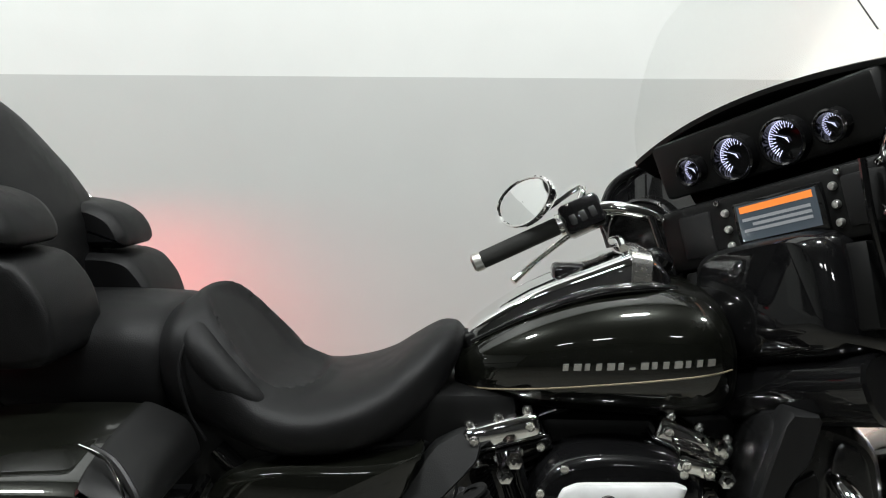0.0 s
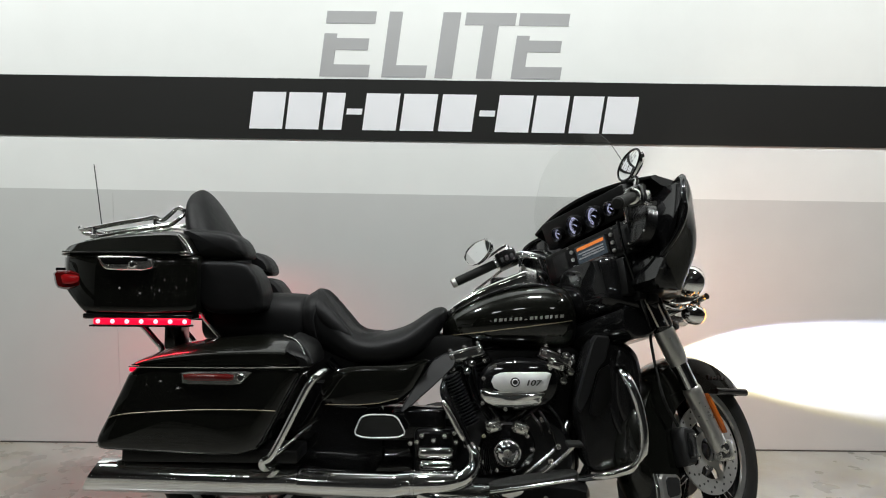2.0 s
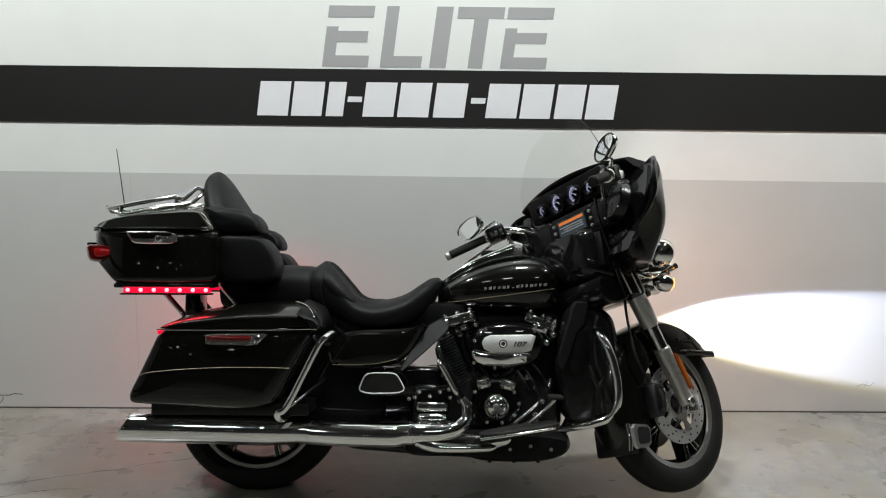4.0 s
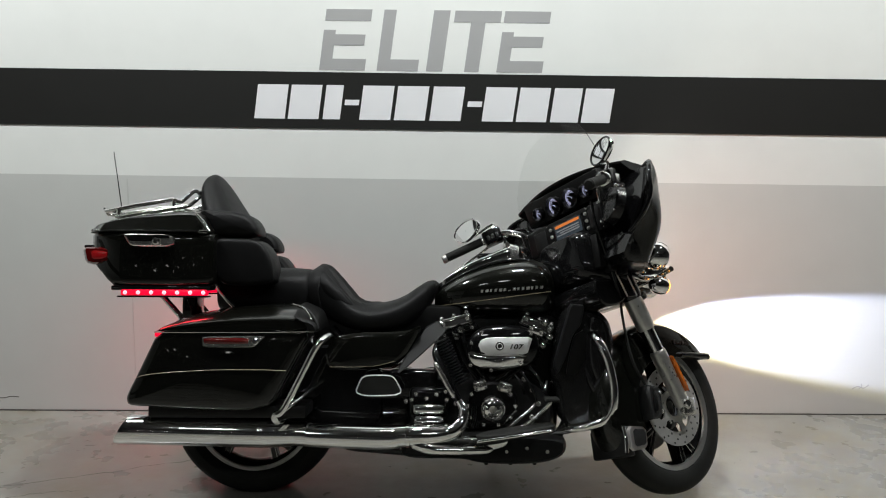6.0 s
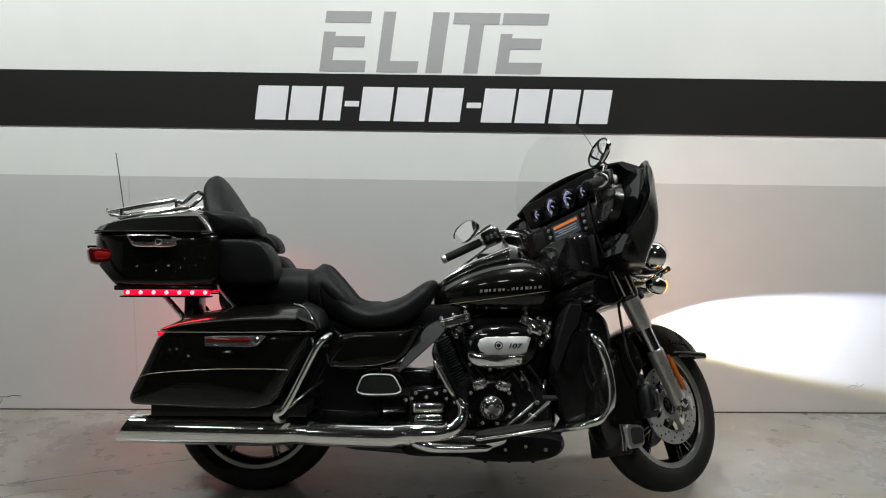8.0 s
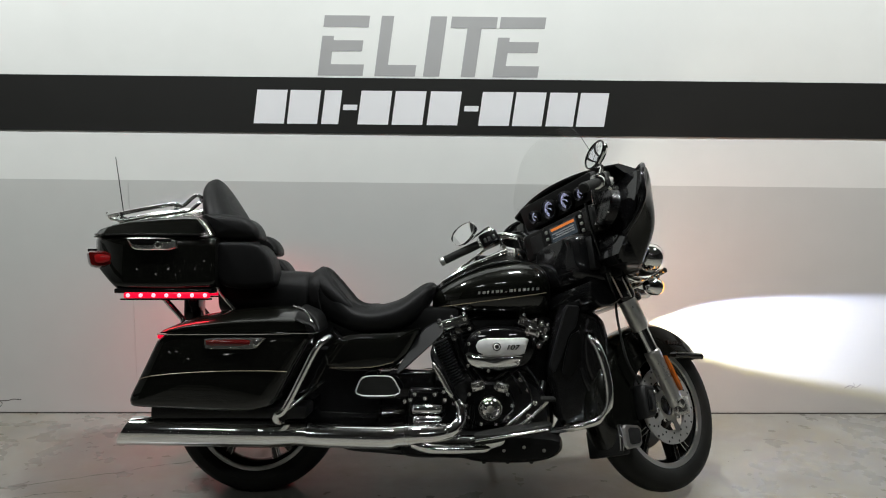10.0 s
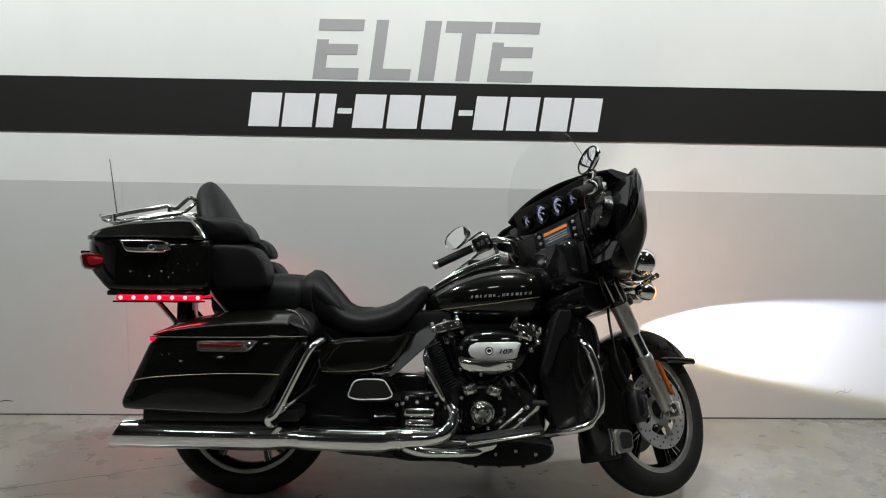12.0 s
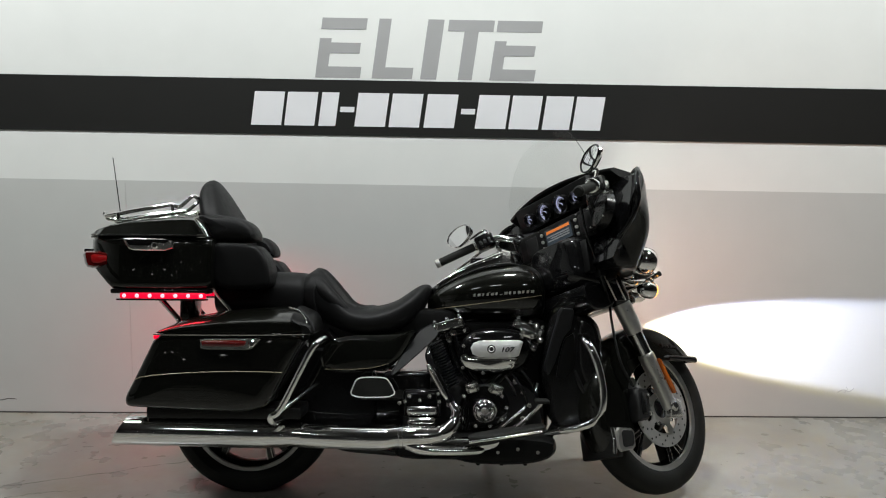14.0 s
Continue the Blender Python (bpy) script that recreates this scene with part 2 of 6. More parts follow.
def rings(bm, loops, closed_ends=True, wrap=True):
    """Skins equal rings of points with quads."""
    rows = [[bm.verts.new(p) for p in loop] for loop in loops]
    n = len(rows[0])
    for a, b in zip(rows, rows[1:]):
        for i in range(n if wrap else n - 1):
            j = (i + 1) % n
            bm.faces.new((a[i], a[j], b[j], b[i]))
    if closed_ends and wrap:
        bm.faces.new(rows[0])
        bm.faces.new(rows[-1])
    return bm


def smooth(points, steps=6):
    """A curve through points (Catmull-Rom)."""
    p = [Vector(q) for q in points]
    p = [p[0] * 2 - p[1]] + p + [p[-1] * 2 - p[-2]]
    out = []
    for i in range(1, len(p) - 2):
        for k in range(steps):
            u = k / steps
            a, b, c, d = p[i - 1 : i + 3]
            out.append(0.5 * (2 * b + (c - a) * u + (2 * a - 5 * b + 4 * c - d) * u * u + (3 * b - a - 3 * c + d) * u ** 3))
    return out + [p[-2]]


def tube(bm, points, radius, n=14, steps=6, ends=True):
    """A round bar along a curve; radius may be a list, one for each point."""
    path = smooth(points, steps) if steps > 1 else [Vector(q) for q in points]
    if isinstance(radius, (list, tuple)):
        rad = [v.x for v in smooth([(r, 0, 0) for r in radius], steps)] if steps > 1 else list(radius)
    else:
        rad = [radius] * len(path)
    side, loops = None, []
    for i, p in enumerate(path):
        way = (path[min(i + 1, len(path) - 1)] - path[max(i - 1, 0)]).normalized()
        if side is None:
            side = way.orthogonal().normalized()
        side = (side - way * side.dot(way)).normalized()
        other = way.cross(side)
        loops.append([p + rad[i] * (math.cos(2 * math.pi * k / n) * side + math.sin(2 * math.pi * k / n) * other) for k in range(n)])
    return rings(bm, loops, ends)


def lathe(bm, profile, m, n=32, ends=False):
    """Turns (radius, height) pairs round the local z axis of m."""
    loops = [[m @ Vector((r * math.cos(2 * math.pi * k / n), r * math.sin(2 * math.pi * k / n), h)) for k in range(n)] for r, h in profile]
    return rings(bm, loops, ends)


def loft(bm, sections, n=28, power=2.4, axis="x"):
    """Rounded sections (s, low, high, half width[, y middle]) along x, or (s, x middle, half x, half y) along z."""
    loops = []
    for sec in sections:
        loop = []
        for k in range(n):
            a = 2 * math.pi * (k + 0.5) / n
            c, s = math.cos(a), math.sin(a)
            u, v = math.copysign(abs(c) ** (2 / power), c), math.copysign(abs(s) ** (2 / power), s)
            if axis == "x":
                mid, half, ym = (sec[1] + sec[2]) / 2, (sec[2] - sec[1]) / 2, sec[4] if len(sec) > 4 else 0.0
                loop.append((sec[0], ym + sec[3] * u, mid + half * v))
            else:
                ym = sec[4] if len(sec) > 4 else 0.0
                loop.append((sec[1] + sec[2] * u, ym + sec[3] * v, sec[0]))
        loops.append(loop)
    return rings(bm, loops)


def along(table, steps=4):
    """Fills in sections between the given ones on smooth curves."""
    cols = list(zip(*table))
    fine = [[v.x for v in smooth([(c, 0, 0) for c in col], steps)] for col in cols]
    return list(zip(*fine))


def rounded(profile, times=2, cut=0.25):
    """Cuts the corners of a closed outline."""
    p = [Vector(q) for q in profile]
    for _ in range(times):
        p = [a.lerp(b, f) for a, b in zip(p, p[1:] + p[:1]) for f in (cut, 1 - cut)]
    return p


def pillow(bm, outline, levels, place=lambda u, v, h: (u, h, v), dome=0.0):
    """An outline (u, v) carried through levels (height, inset): a moulded body with soft edges; dome: how far the last face swells."""
    pts = [Vector(q) for q in outline]
    n = len(pts)
    area = sum(pts[i].x * pts[(i + 1) % n].y - pts[(i + 1) % n].x * pts[i].y for i in range(n))
    inward = []
    for i in range(n):
        w = (pts[(i + 1) % n] - pts[i - 1]).normalized()
        inward.append(Vector((-w.y, w.x)) * (1 if area > 0 else -1))
    loops = [[place(*(p + q * inset), h) for p, q in zip(pts, inward)] for h, inset in levels]
    if dome:
        h, inset = levels[-1]
        last = [p + q * inset for p, q in zip(pts, inward)]
        mid = sum(last, Vector((0, 0))) / n
        way = math.copysign(dome, h - levels[0][0])
        for f in (0.15, 0.35, 0.6, 0.85, 0.97):
            loops.append([place(*p.lerp(mid, f), h + way * (1 - (1 - f) ** 2)) for p in last])
    return rings(bm, loops)


def turned(origin, way):
    """A pose whose z axis points along way."""
    return Matrix.Translation(origin) @ Vector(way).to_track_quat("Z", "Y").to_matrix().to_4x4()


RIGHT = Vector((0, -1, 0))


def bolts(parent, places, way, r=0.009, h=0.012, material="polished", name="bolt", front=False):
    """Cap screws, each a part of its own on one shared mesh where they face one way."""
    bm = lathe(bmesh.new(), [(0, h), (r * 0.45, h), (r * 0.5, h * 0.8), (r * 0.85, h * 0.85), (r, h * 0.5), (r, 0)], turned((0, 0, 0), way), 12)
    me = None
    for p in places:
        if me is None:
            ob = part(name, bm, material, parent)
            me = ob.data
        else:
            ob = new(name, me)
            ob.parent = parent
        ob.location = STEER @ Vector(p) if front else Vector(p)

# ---- the place ----


def slab(name, lo, hi, material, label, category):
    return tagged(part(name, box(bmesh.new(), lo, hi), material), label, category, kind="structure")


def build_room():
    wall = slab("wall_north", (-7, 0, 0), (9, 0.2, CEILING), "wall", "white painted wall with a grey lower half", "wall")
    ground = slab("floor", (-7, -10, -0.2), (9, 0.2, 0), "floor", "worn sealed grey concrete floor with cracks", "floor")
    # ceiling and far walls are unseen, added dark to keep the bike's reflections dim
    slab("ceiling", (-7, -10, CEILING), (9, 0.2, CEILING + 0.2), "ceiling", "unseen grey ceiling, toned for the reflections", "ceiling")
    slab("wall_south", (-7, -10.2, 0), (9, -10, CEILING), "room", "unseen wall behind the open floor, dark for the reflections", "wall")
    # unseen side wall and its band, added to give the mirrors stripes
    slab("wall_west", (-7.2, -10, 0), (-7, 0.2, CEILING), "wall", "unseen two-tone side wall, added for the mirrors to reflect", "wall")
    slab("trim_side", (-7, -10, 1.512), (-6.996, -0.004, 1.784), "band", "black band added on the unseen side wall for reflections", "painted band")
    slab("wall_east", (9, -10, 0), (9.2, 0.2, CEILING), "room", "unseen side wall, dark for the reflections", "wall")
    slab("trim", (-6.98, -0.004, 1.44), (8.98, 0, 1.712), "band", "broad matt black band painted along the wall", "painted band").matrix_world = PAINT
    for line, w in (([(-1.60, 0.068), (-1.53, 0.066), (-1.50, 0.074), (-1.455, 0.071)], 0.002), ([(-1.585, 0.012), (-1.556, 0.05), (-1.57, 0.064)], 0.0015), ([(2.80, 0.136), (2.83, 0.15), (2.86, 0.141), (2.885, 0.158)], 0.003), ([(2.835, 0.135), (2.85, 0.15), (2.846, 0.165)], 0.002)):
        bm = tube(bmesh.new(), [(x, 0, z) for x, z in line], w, 8)
        bm.transform(Matrix.Diagonal((1, 0.3, 1, 1)))
        part("scuff", bm, "grime" if line[0][0] < 0 else "letter", wall, "small scuff in the wall paint")
    # thin upright strip, a little darker than the lower wall
    part("wall_line", box(bmesh.new(), (-0.852, -0.0012, 0.006), (-0.849, 0.0005, 1.19)), "seam", wall, "faint vertical line, a little darker than the wall")
    # thin dark strip along the joint of wall and floor
    slab("base_joint", (-7, -0.004, 0), (9, 0, 0.006), "grime", "thin dark line along the joint of wall and floor", "dirt line")
    # a hairline crack in the slab, ragged and thin
    rng = random.Random(5)
    for line in ([(-2.6, -1.45), (-0.97, -0.92), (-0.43, -0.68), (-0.1, -0.6)], [(-1.1, -1.12), (-0.85, -1.0), (-0.7, -0.98)]):
        pts = [p + Vector((rng.uniform(-0.008, 0.008), rng.uniform(-0.008, 0.008), 0)) for p in smooth([(x, y, 0) for x, y in line], 14)]
        bm = bmesh.new()
        loops = []
        for i, p in enumerate(pts):
            w = rng.uniform(0.0006, 0.0035) * min(1, i / 3, (len(pts) - 1 - i) / 3 + 0.05)
            loops.append([(p.x, p.y - w, 0.0006), (p.x, p.y + w, 0.0006)])
        rings(bm, loops, False, False)
        part("crack", bm, "grime", ground, "thin dark crack in the concrete")


build_room()


def prism(bm, outline, y0, y1):
    """A flat-faced plate from an outline (x, z), from y0 to y1."""
    return pillow(bm, outline, [(y1, 0), (y0, 0)])


LEAN_OVER = 0.13


def glyph(name, polys, x, z, w, h, material, parent, label="", y0=-0.004, lift=0.0012):
    """A slanted figure of convex plates in a unit cell, on the wall."""
    bm = bmesh.new()
    for poly in polys:
        prism(bm, [(x + u * w + v * h * LEAN_OVER, z + v * h) for u, v in poly], y0 - lift, y0)
    return part(name, bm, material, parent, label)


def rect(u0, v0, u1, v1):
    return [(u0, v0), (u1, v0), (u1, v1), (u0, v1)]


LETTERS = {
    "E": [rect(0, 0, 0.26, 0.66), rect(0.26, 0, 1, 0.19), rect(0.26, 0.41, 0.92, 0.59), rect(0, 0.81, 1, 1)],
    "L": [rect(0, 0.19, 0.3, 1), rect(0, 0, 1, 0.19)],
    "I": [rect(0, 0, 1, 1)],
    "T": [rect(0, 0.81, 1, 1), rect(0.37, 0, 0.68, 0.81)],
}


def build_lettering():
    sign = thing("wall_lettering", PAINT, "large slanted grey capital letters painted on the wall", "lettering")
    for ch, x, w in (("E", 0.092, 0.222), ("L", 0.372, 0.20), ("I", 0.612, 0.08), ("T", 0.715, 0.225), ("E", 0.955, 0.222)):
        glyph("letter", LETTERS[ch], x, 1.722, w, 0.29, "letter", sign, "grey letter " + ch, y0=0.0)
    row = thing("number_row", PAINT, "row of plain slanted white bars on the black band", "lettering")
    for x, w, is_dash in ((-0.227, 0.15, 0), (-0.062, 0.15, 0), (0.108, 0.085, 0), (0.207, 0.07, 1), (0.288, 0.152, 0), (0.458, 0.152, 0), (0.632, 0.152, 0), (0.808, 0.07, 1), (0.888, 0.152, 0), (1.055, 0.148, 0), (1.222, 0.136, 0), (1.373, 0.14, 0)):
        glyph("dash" if is_dash else "bar", [rect(0, 0.42, 1, 0.58) if is_dash else rect(0, 0, 1, 1)], x, 1.485, w, 0.165, "number", row)


build_lettering()


def build_ceiling_light():
    first = None
    for x, y in LIGHT_SPOTS:
        if first:
            copy_thing(first, pose(x, y, CEILING))
            continue
        first = thing("ceiling_light", pose(x, y, CEILING), "white rectangular ceiling light fixture, switched on", "ceiling light", "ceiling lights in rows")
        bm = bmesh.new()
        for lo, hi in (((-0.4, -0.18, -0.1), (-0.385, 0.18, 0)), ((0.385, -0.18, -0.1), (0.4, 0.18, 0)), ((-0.385, -0.18, -0.1), (0.385, -0.165, 0)), ((-0.385, 0.165, -0.1), (0.385, 0.18, 0))):
            box(bm, lo, hi, 0.003)
        part("frame", bm, "panel", first)
        part("backing", box(bmesh.new(), (-0.385, -0.165, -0.03), (0.385, 0.165, -0.005)), "panel", first)


build_ceiling_light()


def build_panel_light():
    first = None
    for x, y, _ in PANEL_SPOTS:
        if first:
            copy_thing(first, pose(x, y, CEILING))
            continue
        first = thing("panel_light", pose(x, y, CEILING), "short white panel light under the ceiling, switched on", "ceiling light", "panel lights along the wall")
        bm = bmesh.new()
        loft(bm, [(-0.29, -0.07, -0.002, 0.12), (-0.28, -0.07, -0.002, 0.13), (0.28, -0.07, -0.002, 0.13), (0.29, -0.07, -0.002, 0.12)], 20, 7)
        part("housing", bm, "panel", first)
        for s in (-1, 1):
            part("end_cap", box(bmesh.new(), (min(s * 0.29, s * 0.305), -0.12, -0.073), (max(s * 0.29, s * 0.305), 0.12, -0.002), 0.004), "panel", first)


build_panel_light()


def build_wall_spots():
    """Small round lamps on the far wall, seen as points of light in the bike's paint."""
    first = None
    for x, z in ((-5.3, 2.2), (-4.3, 1.95), (-3.72, 2.22), (-3.2, 1.9), (-2.4, 2.1), (-1.6, 2.6), (0.2, 2.2), (1.7, 2.6), (3.1, 2.15), (4.6, 2.5)):
        if first:
            copy_thing(first, pose(x, -10, z))
            continue
        first = thing("wall_spot", pose(x, -10, z), "small round white wall lamp, switched on", "wall lamp", "small lamps on the far wall")
        m = turned((0, 0, 0), (0, 1, 0))
        part("housing", lathe(bmesh.new(), [(0.06, 0), (0.06, 0.05), (0.052, 0.06), (0.045, 0.052), (0, 0.05)], m, 24), "panel", first)
        part("lens", lathe(bmesh.new(), [(0.03, 0.053), (0.02, 0.057), (0, 0.058)], m, 24), "spotlit", first, "lit lens")


build_wall_spots()

# ---- the motorcycle: x ahead, y to its left, z up from the ground ----
bike = thing("motorcycle", STAND, "black touring motorcycle with chrome trim leaning on its side stand", "motorcycle")
AXLE = Vector((1.545, 0, 0.306))
HUB = Vector((-0.01, 0, 0.308))


def fork_x(z):
    return 1.546 - (z - 0.325) * 0.47


def wheel(name, centre, radius, width, rim_r, spokes, front, rotor_sides, lip=0.0):
    """A cast wheel on an axle along y."""
    m = turned(centre, (0, 1, 0))
    bm = bmesh.new()
    half = width / 2
    tread = [(rim_r - 0.004, -half * 0.72), (rim_r + 0.012, -half * 0.86), (radius - 0.06, -half), (radius - 0.03, -half * 0.94), (radius - 0.011, -half * 0.72), (radius - 0.003, -half * 0.42), (radius, 0)]
    tread += [(r, -h) for r, h in reversed(tread[:-1])]
    tread.append((rim_r - 0.012, 0))
    tread.append(tread[0])
    lathe(bm, tread, m, 72)
    body = part("rear_wheel" if name == "rear" else "front_wheel", bm, "rubber", bike, "black tyre on a cast wheel", front)
    bm = bmesh.new()
    w = half * 0.74
    for side in (-1, 1):
        lathe(bm, [(rim_r - 0.005 - lip, side * (w - 0.006)), (rim_r - 0.002 - lip, side * (w + 0.001)), (rim_r + 0.006, side * (w + 0.004)), (rim_r + 0.01, side * (w + 0.001)), (rim_r + 0.009, side * (w - 0.006)), (rim_r - 0.004, side * (w - 0.012))], m, 64)
    part("rim_edge", bm, "alloy", body, "machined bright rim edge", front)
    bm = bmesh.new()
    lathe(bm, [(rim_r - 0.006, -w + 0.012), (rim_r - 0.022, -w + 0.03), (rim_r - 0.03, 0), (rim_r - 0.022, w - 0.03), (rim_r - 0.006, w - 0.012), (rim_r + 0.001, 0), (rim_r - 0.006, -w + 0.012)], m, 64)
    part("rim", bm, "gloss", body, "gloss black rim", front)
    bm = bmesh.new()
    lathe(bm, [(0.0, -0.062), (0.03, -0.062), (0.036, -0.05), (0.045, -0.02), (0.045, 0.02), (0.036, 0.05), (0.03, 0.062), (0.0, 0.062)], m, 28)
    part("hub", bm, "gloss", body, "", front)
    part("hub_flange", lathe(bmesh.new(), [(0.03, -0.04), (0.082, -0.034), (0.09, -0.028), (0.09, 0.028), (0.082, 0.034), (0.03, 0.04)], m, 40), "gloss", body, "black hub flange", front)
    bolts(body, [Vector(centre) + Vector((0.066 * math.cos(2 * math.pi * k / 5 + 0.5), -half - 0.021, 0.066 * math.sin(2 * math.pi * k / 5 + 0.5))) for k in range(5)], STEER.to_3x3() @ RIGHT if front else RIGHT, 0.008, 0.007, "chrome", front=front)
    for k in range(spokes):
        for fork in (-1, 1):
            a = 2 * math.pi * k / spokes + 0.2
            b = a + fork * 0.17
            bm = bmesh.new()
            p0 = Vector((0.04 * math.cos(a), 0, 0.04 * math.sin(a)))
            p1 = Vector((0.12 * math.cos(a + fork * 0.05), 0, 0.12 * math.sin(a + fork * 0.05)))
            p2 = Vector(((rim_r - 0.018) * math.cos(b), 0, (rim_r - 0.018) * math.sin(b)))
            loops = []
            for p, s, d in ((p0, 0.015, 0.032), (p1, 0.009, 0.03), (p2, 0.013, 0.026)):
                t = Vector((-p.z, 0, p.x)).normalized()
                c = Vector(centre) + p
                loops.append([c + t * s * u + Vector((0, d * v, 0)) for u, v in ((-1, -0.7), (-0.6, -1), (0.6, -1), (1, -0.7), (1, 0.7), (0.6, 1), (-0.6, 1), (-1, 0.7))])
            rings(bm, loops)
            spoke = part("spoke", bm, "gloss", body, "", front)
            bm = bmesh.new()
            for edge in (-1, 1):
                path = []
                for p, g, d in ((p1, 0.008, 0.0305), (p1.lerp(p2, 0.5), 0.0095, 0.0285), (p2, 0.0115, 0.0265)):
                    path.append(Vector(centre) + p + Vector((-p.z, 0, p.x)).normalized() * g * edge + Vector((0, -d, 0)))
                tube(bm, path, 0.0022, 6, 2)
            part("machined_edge", bm, "polished", spoke, "bright machined spoke edge", front)
    for side in rotor_sides:
        y = side * (half + 0.018)
        mm = turned(Vector(centre) + Vector((0, y, 0)), (0, 1, 0))
        bm = bmesh.new()
        lathe(bm, [(0.098, -0.0025), (0.15, -0.0025), (0.15, 0.0025), (0.098, 0.0025), (0.098, -0.0025)], mm, 56)
        part("brake_rotor", bm, "rotor", body, "drilled steel brake disc", front)
        bm = bmesh.new()
        for k in range(5):
            a = 2 * math.pi * k / 5 + 0.5
            c, s = math.cos(a), math.sin(a)
            loops = [[mm @ Vector((r * c - q * s, r * s + q * c, h)) for q, h in ((-wd, -0.003), (wd, -0.003), (wd, 0.003), (-wd, 0.003))] for r, wd in ((0.05, 0.02), (0.075, 0.009), (0.102, 0.017))]
            rings(bm, loops)
        lathe(bm, [(0.04, -0.004), (0.06, -0.004), (0.06, 0.004), (0.04, 0.004), (0.04, -0.004)], mm, 32)
        part("rotor_carrier", bm, "rotor", body, "silver disc carrier", front)
        # black discs on the rotor imitate the dark of drilled holes
        bm = bmesh.new()
        for k in range(45):
            a = 2 * math.pi * k / 45
            r = (0.109, 0.125, 0.141)[k % 3]
            lathe(bm, [(0.0, side * 0.0031), (0.0044, side * 0.0031), (0.0044, side * 0.002)], mm @ Matrix.Translation((r * math.cos(a), r * math.sin(a), 0)), 8)
        tagged(part("hole_dot", bm, "ink", body, "", front), kind="stuff")
    return body


def build_wheels():
    wheel("rear", HUB, 0.328, 0.18, 0.236, 5, False, (1,), 0.009)
    wheel("front", AXLE, 0.321, 0.112, 0.231, 5, True, (-1, 1), 0.010)


build_wheels()


def fender_ring(bm, centre, radius, a0, a1, half, drop, n=28, thick=0.004):
    """A crowned mudguard round an axle: one skin with an inner and an outer face."""
    loops = []
    for i in range(n + 1):
        a = radians(a0 + (a1 - a0) * i / n)
        fall = drop(i / n)
        loop = []
        for shell in (0, 1):
            q = []
            for k in range(13):
                u = -1 + 2 * k / 12
                y = (half - shell * thick) * math.copysign(min(1.0, abs(u) * 1.35), u) * (1 if abs(u) < 0.6 else 1.0)
                dip = 0.03 * min(1, abs(u) * 1.35) ** 3 + (fall * (abs(u) - 0.72) / 0.28 if abs(u) > 0.72 else 0)
                r = radius - shell * thick - dip
                q.append(Vector(centre) + Vector((r * math.cos(a), y, r * math.sin(a))))
            loop += q if shell == 0 else q[::-1]
        loops.append(loop)
    return rings(bm, loops)


